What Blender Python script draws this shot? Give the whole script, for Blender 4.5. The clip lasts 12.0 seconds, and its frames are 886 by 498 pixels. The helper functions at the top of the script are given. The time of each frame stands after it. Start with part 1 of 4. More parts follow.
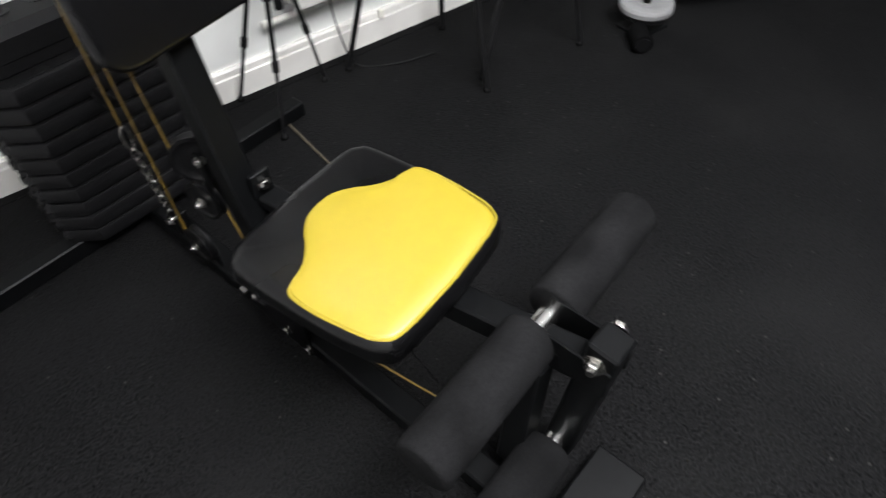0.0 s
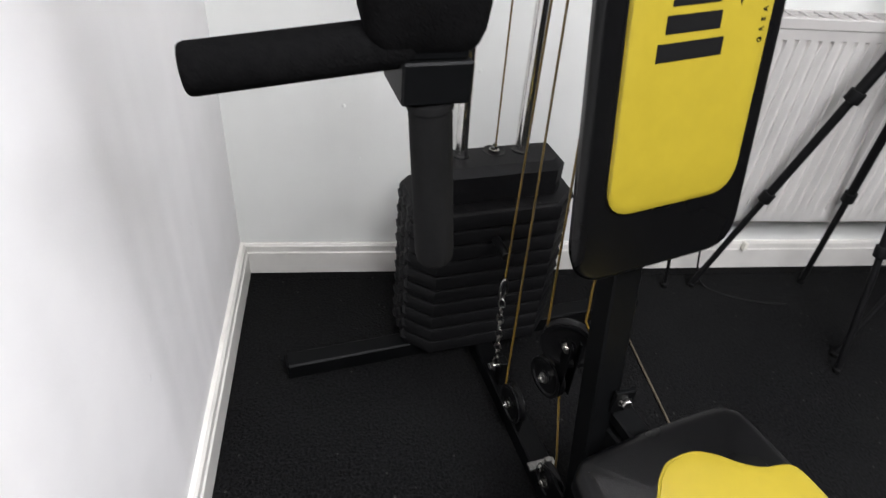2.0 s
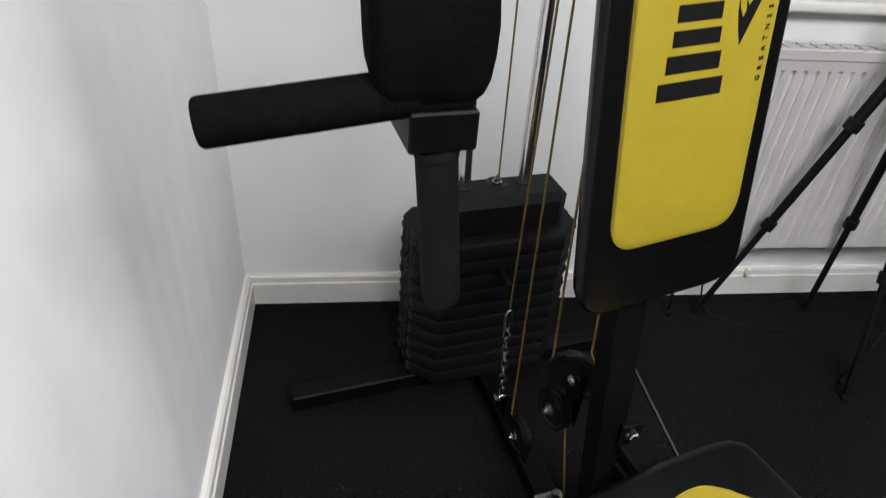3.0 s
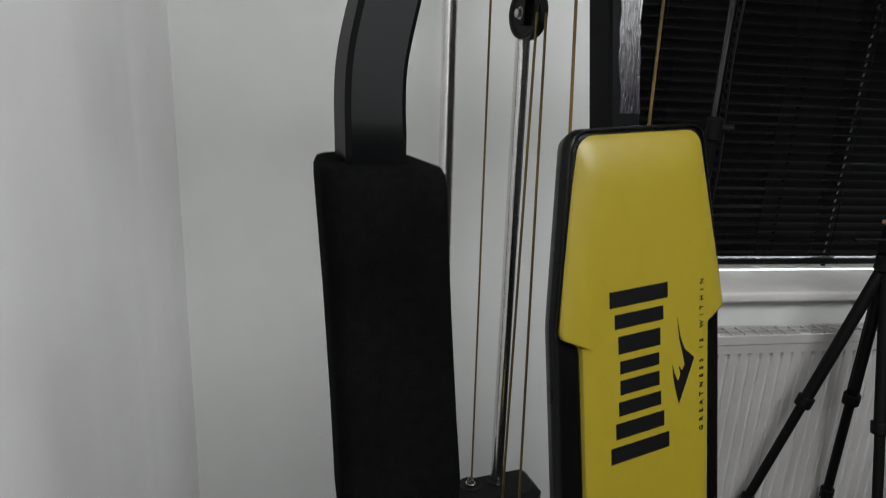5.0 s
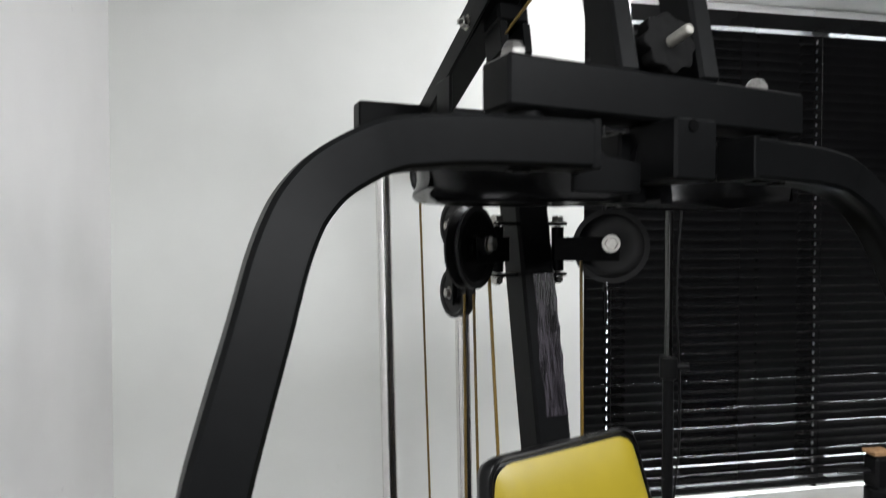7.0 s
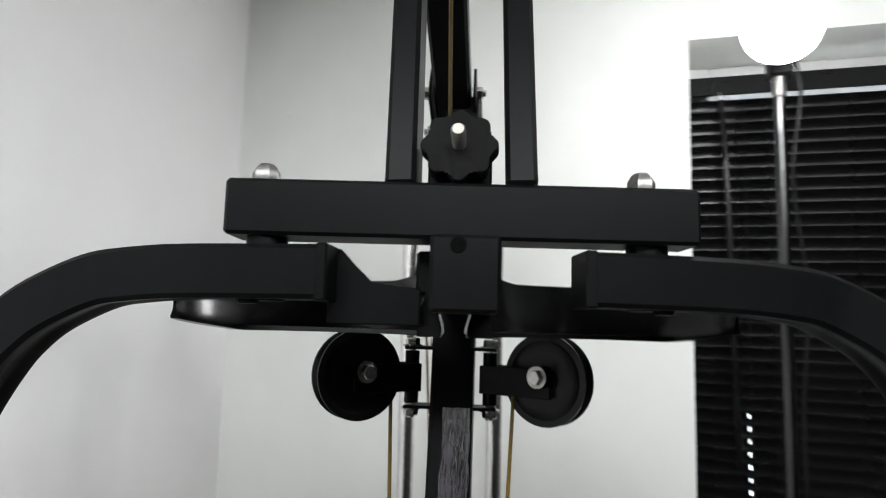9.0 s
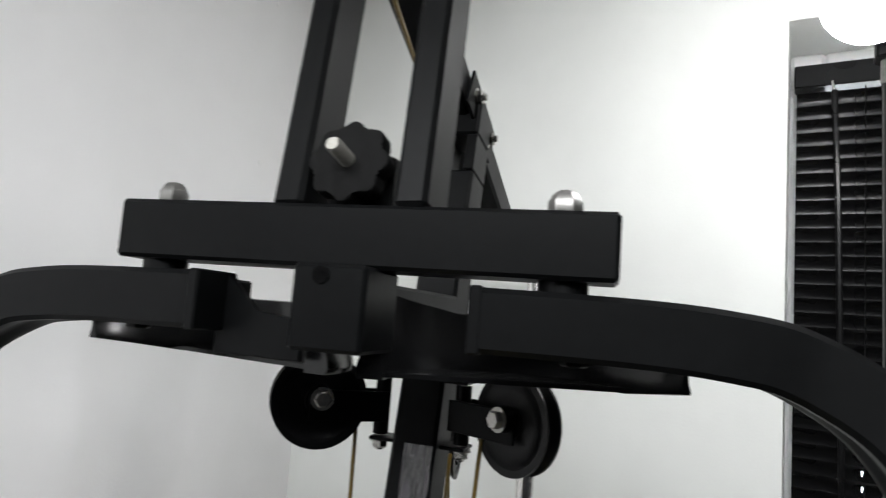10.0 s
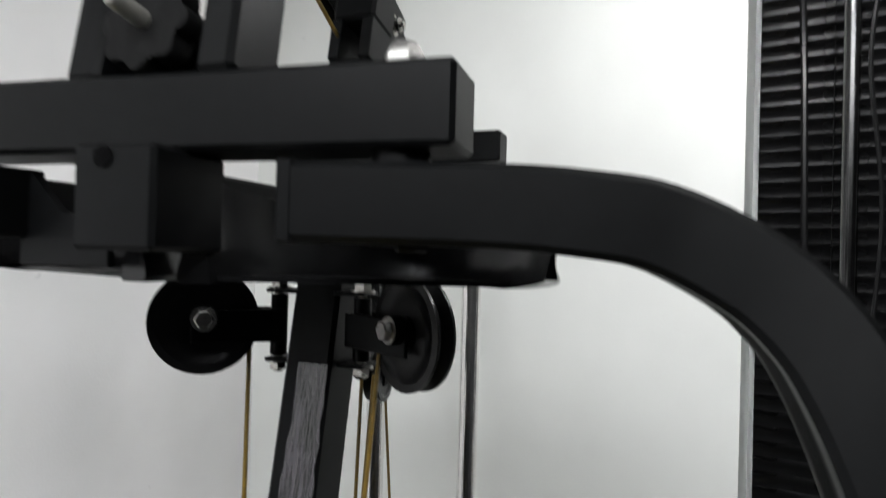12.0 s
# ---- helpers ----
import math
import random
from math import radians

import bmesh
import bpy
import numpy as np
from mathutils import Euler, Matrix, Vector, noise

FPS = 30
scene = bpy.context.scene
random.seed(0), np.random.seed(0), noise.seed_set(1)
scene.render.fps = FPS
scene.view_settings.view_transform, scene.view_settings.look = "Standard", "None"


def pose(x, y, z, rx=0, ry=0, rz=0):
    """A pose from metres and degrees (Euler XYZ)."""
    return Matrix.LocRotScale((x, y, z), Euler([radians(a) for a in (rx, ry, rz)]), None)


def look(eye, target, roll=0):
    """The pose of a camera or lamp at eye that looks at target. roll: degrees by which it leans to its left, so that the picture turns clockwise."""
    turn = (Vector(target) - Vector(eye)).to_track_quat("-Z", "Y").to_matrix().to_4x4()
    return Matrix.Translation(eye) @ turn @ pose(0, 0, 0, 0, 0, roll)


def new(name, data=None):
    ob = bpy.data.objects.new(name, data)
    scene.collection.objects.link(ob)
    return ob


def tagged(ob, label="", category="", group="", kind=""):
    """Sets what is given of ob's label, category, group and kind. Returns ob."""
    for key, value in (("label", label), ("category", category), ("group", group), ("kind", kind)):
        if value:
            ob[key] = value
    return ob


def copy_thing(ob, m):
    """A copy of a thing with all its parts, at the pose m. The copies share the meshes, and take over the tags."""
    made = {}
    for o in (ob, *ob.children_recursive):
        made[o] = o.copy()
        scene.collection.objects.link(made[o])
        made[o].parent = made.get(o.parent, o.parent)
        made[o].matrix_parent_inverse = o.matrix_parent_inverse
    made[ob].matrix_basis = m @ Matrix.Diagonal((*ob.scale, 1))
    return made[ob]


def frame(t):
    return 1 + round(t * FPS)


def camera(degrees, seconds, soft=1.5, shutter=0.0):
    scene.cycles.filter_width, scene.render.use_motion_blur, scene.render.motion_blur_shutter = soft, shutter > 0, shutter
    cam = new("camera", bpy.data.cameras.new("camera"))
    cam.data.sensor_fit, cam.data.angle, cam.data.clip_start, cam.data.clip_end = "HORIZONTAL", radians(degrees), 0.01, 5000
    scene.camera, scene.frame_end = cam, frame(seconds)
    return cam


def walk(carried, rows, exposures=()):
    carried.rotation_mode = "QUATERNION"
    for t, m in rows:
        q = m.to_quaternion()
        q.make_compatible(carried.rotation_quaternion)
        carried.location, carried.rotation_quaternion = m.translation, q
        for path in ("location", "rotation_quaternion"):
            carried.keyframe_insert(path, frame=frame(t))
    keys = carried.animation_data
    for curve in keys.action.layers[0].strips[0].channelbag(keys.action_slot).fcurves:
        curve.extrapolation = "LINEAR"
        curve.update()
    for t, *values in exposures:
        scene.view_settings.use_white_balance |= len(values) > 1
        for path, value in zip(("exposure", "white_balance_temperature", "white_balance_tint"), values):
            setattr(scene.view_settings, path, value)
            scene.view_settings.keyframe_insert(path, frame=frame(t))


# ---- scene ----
cam = camera(70.0, 12.0, soft=1.1, shutter=0.6)
PATH = [
    (0, (0.234, -1.836, 1.218), (1.189, -0.955, -0.303), -1.5),
    (0.5, (0.19, -1.77, 1.213), (1.06, -0.772, -0.286), 1.4),
    (1, (0.134, -1.692, 1.237), (0.903, -0.529, -0.196), 2.9),
    (1.5, (0.085, -1.64, 1.279), (0.768, -0.315, -0.054), 4.1),
    (2, (0.044, -1.601, 1.313), (0.596, -0.123, 0.084), 5.7),
    (2.5, (0.04, -1.597, 1.316), (0.578, -0.101, 0.102), 5.8),
    (2.7, (0.04, -1.597, 1.321), (0.58, -0.093, 0.118), 5.4),
    (4.3, (0.043, -1.567, 1.446), (0.696, 0.147, 0.65), 3.8),
    (4.5, (0.041, -1.566, 1.477), (0.709, 0.183, 0.772), 3.7),
    (5, (0.047, -1.562, 1.535), (0.74, 0.231, 0.983), 2.9),
    (5.5, (0.049, -1.574, 1.549), (0.753, 0.226, 1.035), 2.5),
    (6, (0.073, -1.556, 1.612), (0.825, 0.279, 1.351), 0.9),
    (6.5, (0.097, -1.54, 1.679), (0.857, 0.303, 1.517), 1.4),
    (7, (0.163, -1.533, 1.728), (0.889, 0.331, 1.685), 0.0),
    (7.5, (0.229, -1.564, 1.757), (0.881, 0.326, 1.818), -0.6),
    (7.7, (0.257, -1.589, 1.756), (0.905, 0.301, 1.845), -0.9),
    (9.3, (0.754, -1.494, 1.789), (0.266, 0.432, 2.017), 4.6),
    (9.5, (0.799, -1.463, 1.803), (0.163, 0.423, 1.997), 5.7),
    (10, (0.863, -1.426, 1.814), (0.196, 0.447, 2.031), 4.3),
    (10.5, (0.918, -1.38, 1.808), (0.274, 0.505, 1.981), 2.7),
    (11, (0.943, -1.363, 1.806), (0.295, 0.523, 1.958), 2.1),
    (11.5, (0.942, -1.361, 1.807), (0.283, 0.522, 1.951), 2.0),
    (12, (0.944, -1.311, 1.786), (0.275, 0.574, 1.805), 1.5),
]
walk(cam, [(t, look(eye, target, roll)) for t, eye, target, roll in PATH],
     exposures=[(0.0, 1.1, 6500, 12), (0.5, 1.4, 6500, 13), (1.0, 1.32, 6500, 15), (1.5, 1.0, 6500, 14.5), (2.7, 0.42, 6500, 13), (4.4, -0.25, 6500, 10.5), (5.0, -0.58, 6500, 10), (6.0, -0.68, 6500, 10),
                (6.5, -0.46, 6500, 10), (7.0, -0.02, 6500, 10), (7.5, 0.1, 6500, 10), (9.3, -0.04, 6500, 9.5), (12.0, -0.05, 6500, 9.5)])

# ---- light ----
world = bpy.data.worlds.new("world")
scene.world = world
world.use_nodes = True
wn = world.node_tree.nodes
sky = wn.new("ShaderNodeTexSky")
sky.sky_type = "NISHITA"
sky.sun_disc = False
sky.sun_elevation = radians(35)
sky.sun_rotation = radians(150)
wn["Background"].inputs["Strength"].default_value = 0.1
world.node_tree.links.new(sky.outputs["Color"], wn["Background"].inputs["Color"])

ANGLE = -10.6          # the room stands askew to the machine
ROOM = pose(0, 0, 0, 0, 0, ANGLE)
LEFT = pose(0, 0, 0, 0, 0, -9.9)
CEIL = 2.68


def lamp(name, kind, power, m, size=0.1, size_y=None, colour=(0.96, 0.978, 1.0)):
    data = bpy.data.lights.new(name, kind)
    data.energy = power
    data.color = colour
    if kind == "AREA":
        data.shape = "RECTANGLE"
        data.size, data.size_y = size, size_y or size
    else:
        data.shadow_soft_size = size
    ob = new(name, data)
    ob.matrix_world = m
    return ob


# Added, unseen area lamp for the room's overhead light; place and size are tuned.
lamp("unseen_ceiling_lamp", "AREA", 104, ROOM @ pose(1.35, -2.25, CEIL - 0.06), 1.9, 1.1)


# ---- materials ----
def material(name, colour, rough=0.5, metal=0.0, spec=0.5, scale=60.0, vary=0.15, bump=0.1, bscale=None, coat=0.0, detail=4.0, bdist=0.002):
    m = bpy.data.materials.new(name)
    m.use_nodes = True
    nt = m.node_tree
    n, l = nt.nodes, nt.links
    b = n["Principled BSDF"]
    b.inputs["Roughness"].default_value = rough
    b.inputs["Metallic"].default_value = metal
    b.inputs["Specular IOR Level"].default_value = spec
    b.inputs["Coat Weight"].default_value = coat
    tc = n.new("ShaderNodeTexCoord")
    fine = n.new("ShaderNodeTexNoise")
    fine.inputs["Scale"].default_value = scale
    fine.inputs["Detail"].default_value = detail
    broad = n.new("ShaderNodeTexNoise")
    broad.inputs["Scale"].default_value = scale / 14
    broad.inputs["Detail"].default_value = 3
    for q in (fine, broad):
        l.new(tc.outputs["Object"], q.inputs["Vector"])
    mul = n.new("ShaderNodeMath")
    mul.operation = "MULTIPLY"
    l.new(fine.outputs["Fac"], mul.inputs[0])
    l.new(broad.outputs["Fac"], mul.inputs[1])
    ramp = n.new("ShaderNodeMapRange")
    ramp.inputs["From Min"].default_value = 0.1
    ramp.inputs["From Max"].default_value = 0.42
    ramp.inputs["To Min"].default_value = 1 - vary
    ramp.inputs["To Max"].default_value = 1 + vary
    l.new(mul.outputs[0], ramp.inputs["Value"])
    mix = n.new("ShaderNodeVectorMath")
    mix.operation = "SCALE"
    mix.inputs[0].default_value = colour
    l.new(ramp.outputs["Result"], mix.inputs["Scale"])
    l.new(mix.outputs[0], b.inputs["Base Color"])
    rr = n.new("ShaderNodeMapRange")
    rr.inputs["To Min"].default_value = max(0.02, rough - 0.08)
    rr.inputs["To Max"].default_value = min(1, rough + 0.08)
    l.new(broad.outputs["Fac"], rr.inputs["Value"])
    l.new(rr.outputs["Result"], b.inputs["Roughness"])
    if bump:
        bt = n.new("ShaderNodeTexNoise")
        bt.inputs["Scale"].default_value = bscale or scale * 4
        bt.inputs["Detail"].default_value = 3
        l.new(tc.outputs["Object"], bt.inputs["Vector"])
        bp = n.new("ShaderNodeBump")
        bp.inputs["Strength"].default_value = bump
        bp.inputs["Distance"].default_value = bdist
        l.new(bt.outputs["Fac"], bp.inputs["Height"])
        l.new(bp.outputs["Normal"], b.inputs["Normal"])
    return m


STEEL = material("black_powder_coat", (0.0031, 0.0033, 0.0035), 0.4, spec=0.08, scale=90, vary=0.25, bump=0.12, bscale=700, bdist=0.0006)
FOAM = material("black_foam", (0.0036, 0.0036, 0.0037), 0.95, spec=0.02, scale=160, vary=0.4, bump=0.7, bscale=420, bdist=0.002)
# Foam of the leg rollers, its colour lightened for the light from above.
ROLLER = material("top_lit_black_foam", (0.0085, 0.0085, 0.0088), 0.95, spec=0.04, scale=190, vary=0.5, bump=0.8, bscale=420, bdist=0.002)
GRIP = material("rubber_grip", (0.006, 0.006, 0.006), 0.7, spec=0.08, scale=160, vary=0.3, bump=0.3, bscale=500, bdist=0.001)
VINYL = material("black_vinyl", (0.0029, 0.0029, 0.0031), 0.28, spec=0.24, scale=70, vary=0.2, bump=0.3, bscale=420, bdist=0.001)
YELLOW = material("yellow_vinyl", (0.293, 0.226, 0.017), 0.38, spec=0.5, scale=40, vary=0.05, bump=0.22, bscale=420, bdist=0.0008)
INK = material("black_print", (0.006, 0.006, 0.006), 0.5, spec=0.15, scale=120, vary=0.2, bump=0.1, bscale=420)
CHROME = material("chrome", (0.78, 0.77, 0.75), 0.2, metal=1.0, scale=60, vary=0.1, bump=0.03, bscale=300)
ZINC = material("zinc_bolt", (0.42, 0.41, 0.385), 0.27, metal=1.0, scale=200, vary=0.25, bump=0.1, bscale=900)
CABLE = material("amber_coated_cable", (0.14, 0.088, 0.014), 0.35, scale=200, vary=0.3, bump=0.1, bscale=900)
PULLEY = material("black_nylon", (0.0045, 0.0045, 0.0048), 0.33, spec=0.2, scale=120, vary=0.2, bump=0.08, bscale=500)
GUIDE = material("glossy_black_nylon", (0.004, 0.0041, 0.0044), 0.22, spec=0.28, scale=120, vary=0.2, bump=0.05, bscale=300)
PLATE = material("moulded_weight_plastic", (0.0065, 0.0065, 0.007), 0.55, spec=0.17, scale=80, vary=0.35, bump=0.3, bscale=380, bdist=0.001)
WALL = material("white_wall_paint", (0.86, 0.85, 0.845), 0.72, spec=0.3, scale=9, vary=0.03, bump=0.16, bscale=180, bdist=0.0015)
NWALL = material("pale_grey_wall_paint", (0.775, 0.785, 0.755), 0.72, spec=0.3, scale=7, vary=0.035, bump=0.16, bscale=180, bdist=0.0015)
# Near black so that the unseen walls throw hardly any light back.
DARKWALL = material("grey_wall_paint", (0.05, 0.05, 0.053), 0.8, spec=0.2, scale=9, vary=0.05, bump=0.16, bscale=180, bdist=0.0015)
CEILM = material("ceiling_paint", (0.83, 0.84, 0.84), 0.85, spec=0.2, scale=9, vary=0.03, bump=0.1, bscale=150)
GLOSSW = material("white_gloss_paint", (0.69, 0.675, 0.635), 0.35, scale=14, vary=0.06, bump=0.12, bscale=60, bdist=0.002)
RADW = material("radiator_enamel", (0.49, 0.478, 0.457), 0.35, scale=10, vary=0.07, bump=0.05, bscale=60)
BLIND = material("black_aluminium_slat", (0.005, 0.005, 0.0053), 0.28, spec=0.2, scale=60, vary=0.25, bump=0.04, bscale=200)
TRIPOD = material("tripod_plastic", (0.006, 0.006, 0.0063), 0.45, spec=0.12, scale=120, vary=0.2, bump=0.1)
CORK = material("cork_plate", (0.33, 0.19, 0.09), 0.85, scale=220, vary=0.4, bump=0.3)
GREY = material("grey_plate_coat", (0.2, 0.2, 0.2), 0.6, scale=90, vary=0.15, bump=0.2)
WHITEP = material("white_plastic", (0.78, 0.76, 0.68), 0.4, scale=40, vary=0.05, bump=0.03)
UPVC = material("window_frame_plastic", (0.8, 0.8, 0.8), 0.3, scale=20, vary=0.02, bump=0.0)


def uneven_plaster(m):
    """Hand-trowelled waves, drawn out up and down, and a few nibs under the paint."""
    n, l = m.node_tree.nodes, m.node_tree.links
    b = n["Principled BSDF"]
    fine = b.inputs["Normal"].links[0].from_node
    mp = n.new("ShaderNodeMapping")
    mp.inputs["Scale"].default_value = (4.2, 4.2, 0.3)
    wave = n.new("ShaderNodeTexNoise")
    wave.inputs["Scale"].default_value = 1.0
    wave.inputs["Detail"].default_value = 2
    l.new(n["Texture Coordinate"].outputs["Object"], mp.inputs["Vector"])
    l.new(mp.outputs[0], wave.inputs["Vector"])
    b1 = n.new("ShaderNodeBump")
    b1.inputs["Strength"].default_value = 0.4
    b1.inputs["Distance"].default_value = 0.05
    l.new(wave.outputs["Fac"], b1.inputs["Height"])
    nib = n.new("ShaderNodeTexVoronoi")
    nib.inputs["Scale"].default_value = 7
    l.new(n["Texture Coordinate"].outputs["Object"], nib.inputs["Vector"])
    near = n.new("ShaderNodeMapRange")
    near.inputs["From Min"].default_value = 0.0
    near.inputs["From Max"].default_value = 0.05
    near.inputs["To Min"].default_value = 1.0
    near.inputs["To Max"].default_value = 0.0
    l.new(nib.outputs["Distance"], near.inputs["Value"])
    b2 = n.new("ShaderNodeBump")
    b2.inputs["Strength"].default_value = 0.6
    b2.inputs["Distance"].default_value = 0.004
    l.new(near.outputs[0], b2.inputs["Height"])
    l.new(b1.outputs[0], b2.inputs["Normal"])
    l.new(b2.outputs[0], fine.inputs["Normal"])


uneven_plaster(WALL)
uneven_plaster(NWALL)


def rubber_floor():
    m = material("rubber_floor", (0.0056, 0.0056, 0.0058), 0.85, spec=0.05, scale=150, vary=1.0, bump=0.9, bscale=150, bdist=0.006)
    n, l = m.node_tree.nodes, m.node_tree.links
    b = n["Principled BSDF"]
    old = b.inputs["Base Color"].links[0].from_socket
    tc = n["Texture Coordinate"]
    for q in n:
        if q.type == "MATH" and q.operation == "MULTIPLY":      # even grain, no clouds
            l.remove(q.inputs[1].links[0])
            q.inputs[1].default_value = 0.5
        if q.type == "MAP_RANGE" and abs(q.inputs["To Max"].default_value - 2.0) < 1e-6:
            q.inputs["From Min"].default_value, q.inputs["From Max"].default_value = 0.15, 0.36
    vo = n.new("ShaderNodeTexVoronoi")
    vo.inputs["Scale"].default_value = 62
    l.new(tc.outputs["Object"], vo.inputs["Vector"])
    near = n.new("ShaderNodeMath")
    near.operation = "LESS_THAN"
    near.inputs[1].default_value = 0.2
    l.new(vo.outputs["Distance"], near.inputs[0])
    sep = n.new("ShaderNodeSeparateColor")
    l.new(vo.outputs["Color"], sep.inputs[0])
    few = n.new("ShaderNodeMath")
    few.operation = "GREATER_THAN"
    few.inputs[1].default_value = 0.955
    l.new(sep.outputs[0], few.inputs[0])
    both = n.new("ShaderNodeMath")
    both.operation = "MULTIPLY"
    l.new(near.outputs[0], both.inputs[0])
    l.new(few.outputs[0], both.inputs[1])
    dust = n.new("ShaderNodeTexNoise")
    dust.inputs["Scale"].default_value = 2.2
    dust.inputs["Detail"].default_value = 6
    l.new(tc.outputs["Object"], dust.inputs["Vector"])
    dr = n.new("ShaderNodeMapRange")
    dr.inputs["From Min"].default_value = 0.45
    dr.inputs["From Max"].default_value = 0.75
    dr.inputs["To Max"].default_value = 0.22
    l.new(dust.outputs["Fac"], dr.inputs["Value"])
    mixd = n.new("ShaderNodeMixRGB")
    mixd.inputs["Color2"].default_value = (0.017, 0.017, 0.0165, 1)
    l.new(dr.outputs["Result"], mixd.inputs["Fac"])
    l.new(old, mixd.inputs["Color1"])
    mix = n.new("ShaderNodeMixRGB")
    mix.inputs["Color2"].default_value = (0.03, 0.03, 0.028, 1)
    l.new(both.outputs[0], mix.inputs["Fac"])
    l.new(mixd.outputs[0], mix.inputs["Color1"])
    l.new(mix.outputs[0], b.inputs["Base Color"])
    return m


FLOOR = rubber_floor()


def glow(name, colour, strength):
    m = bpy.data.materials.new(name)
    m.use_nodes = True
    b = m.node_tree.nodes["Principled BSDF"]
    b.inputs["Base Color"].default_value = (*colour, 1)
    b.inputs["Emission Color"].default_value = (*colour, 1)
    b.inputs["Emission Strength"].default_value = strength
    return m


BULB = glow("lit_bulb", (0.99, 0.987, 1.0), 68)
DAY = glow("daylight_outside", (0.92, 0.96, 1.0), 5.0)

GLASS = bpy.data.materials.new("window_glass")
GLASS.use_nodes = True
GLASS.node_tree.nodes["Principled BSDF"].inputs["Transmission Weight"].default_value = 1.0
GLASS.node_tree.nodes["Principled BSDF"].inputs["Roughness"].default_value = 0.0


# ---- mesh helpers ----
def finish(bm, name, mat, smooth=True):
    bmesh.ops.recalc_face_normals(bm, faces=bm.faces)
    me = bpy.data.meshes.new(name)
    bm.to_mesh(me)
    bm.free()
    if mat:
        me.materials.append(mat)
    if smooth:
        me.shade_smooth()
        me.set_sharp_from_angle(angle=radians(32))
    return me


def part(name, bm, mat, parent=None, label=""):
    ob = new(name, finish(bm, name, mat))
    if parent:
        ob.parent = parent
    if label:
        ob["label"] = label
    return ob


def thing(name, label, category, group="", kind="", at=None):
    ob = new(name)
    ob.empty_display_size = 0.05
    if at is not None:
        ob.matrix_world = at
    return tagged(ob, label, category, group, kind)


def box(x0, x1, y0, y1, z0, z1, bev=0.003, seg=1, m=None, bm=None):
    own = bmesh.new()
    bmesh.ops.create_cube(own, size=1)
    for v in own.verts:
        v.co = Vector(((x0 + x1) / 2 + v.co.x * (x1 - x0), (y0 + y1) / 2 + v.co.y * (y1 - y0), (z0 + z1) / 2 + v.co.z * (z1 - z0)))
    if bev:
        bmesh.ops.bevel(own, geom=own.edges[:], offset=bev, segments=seg, affect="EDGES", profile=0.5)
    if m:
        own.transform(m)
    return join(bm, own)


def join(bm, own):
    if bm is None:
        return own
    me = bpy.data.meshes.new("tmp")
    own.to_mesh(me)
    own.free()
    bm.from_mesh(me)
    bpy.data.meshes.remove(me)
    return bm


def between(a, b):
    a, b = Vector(a), Vector(b)
    return Matrix.Translation((a + b) / 2) @ (b - a).to_track_quat("Z", "Y").to_matrix().to_4x4(), (b - a).length


def rod(a, b, r, r2=None, sides=16, bev=0.0, bm=None):
    m, length = between(a, b)
    own = bmesh.new()
    bmesh.ops.create_cone(own, cap_ends=True, segments=sides, radius1=r, radius2=r if r2 is None else r2, depth=length)
    if bev:
        ends = [e for e in own.edges if abs(abs(e.verts[0].co.z) - length / 2) < 1e-6 and abs(e.verts[0].co.z - e.verts[1].co.z) < 1e-6]
        bmesh.ops.bevel(own, geom=ends, offset=bev, segments=3, affect="EDGES", profile=0.5)
    own.transform(m)
    return join(bm, own)


def beam(a, b, wide, high, side=(1, 0, 0), bev=0.004, bm=None):
    """A square tube from a to b; wide along side."""
    a, b, side = Vector(a), Vector(b), Vector(side)
    ahead = (b - a).normalized()
    up = side.cross(ahead).normalized()
    side = ahead.cross(up).normalized()
    m = Matrix((side, up, ahead)).transposed().to_4x4()
    m.translation = (a + b) / 2
    length = (b - a).length
    return box(-wide / 2, wide / 2, -high / 2, high / 2, -length / 2, length / 2, bev, 1, m, bm)


def sweep(profile, path, normal, bm=None, scales=None):
    """Carries a closed 2D profile along a path that lies in the plane of that normal; profile x runs along the normal."""
    own = bmesh.new()
    normal = Vector(normal).normalized()
    pts = [Vector(p) for p in path]
    rings = []
    for i, p in enumerate(pts):
        ahead = (pts[min(i + 1, len(pts) - 1)] - pts[max(i - 1, 0)]).normalized()
        out = ahead.cross(normal).normalized()
        k = scales[i] if scales else 1
        rings.append([own.verts.new(p + normal * x * k + out * y * k) for x, y in profile])
    n = len(profile)
    for a, b in zip(rings, rings[1:]):
        for i in range(n):
            own.faces.new((a[i], a[(i + 1) % n], b[(i + 1) % n], b[i]))
    own.faces.new(rings[0][::-1])
    own.faces.new(rings[-1])
    return join(bm, own)


def cable_path(points, r, sides=8, bm=None):
    """A round cord through points in space."""
    own = bmesh.new()
    pts = [Vector(p) for p in points]
    rings = []
    up = Vector((0.31, 0.83, 0.46))
    for i, p in enumerate(pts):
        ahead = (pts[min(i + 1, len(pts) - 1)] - pts[max(i - 1, 0)]).normalized()
        u = ahead.cross(up).normalized()
        v = ahead.cross(u)
        rings.append([own.verts.new(p + r * (u * math.cos(k * math.tau / sides) + v * math.sin(k * math.tau / sides))) for k in range(sides)])
    for a, b in zip(rings, rings[1:]):
        for i in range(sides):
            own.faces.new((a[i], a[(i + 1) % sides], b[(i + 1) % sides], b[i]))
    own.faces.new(rings[0][::-1])
    own.faces.new(rings[-1])
    return join(bm, own)


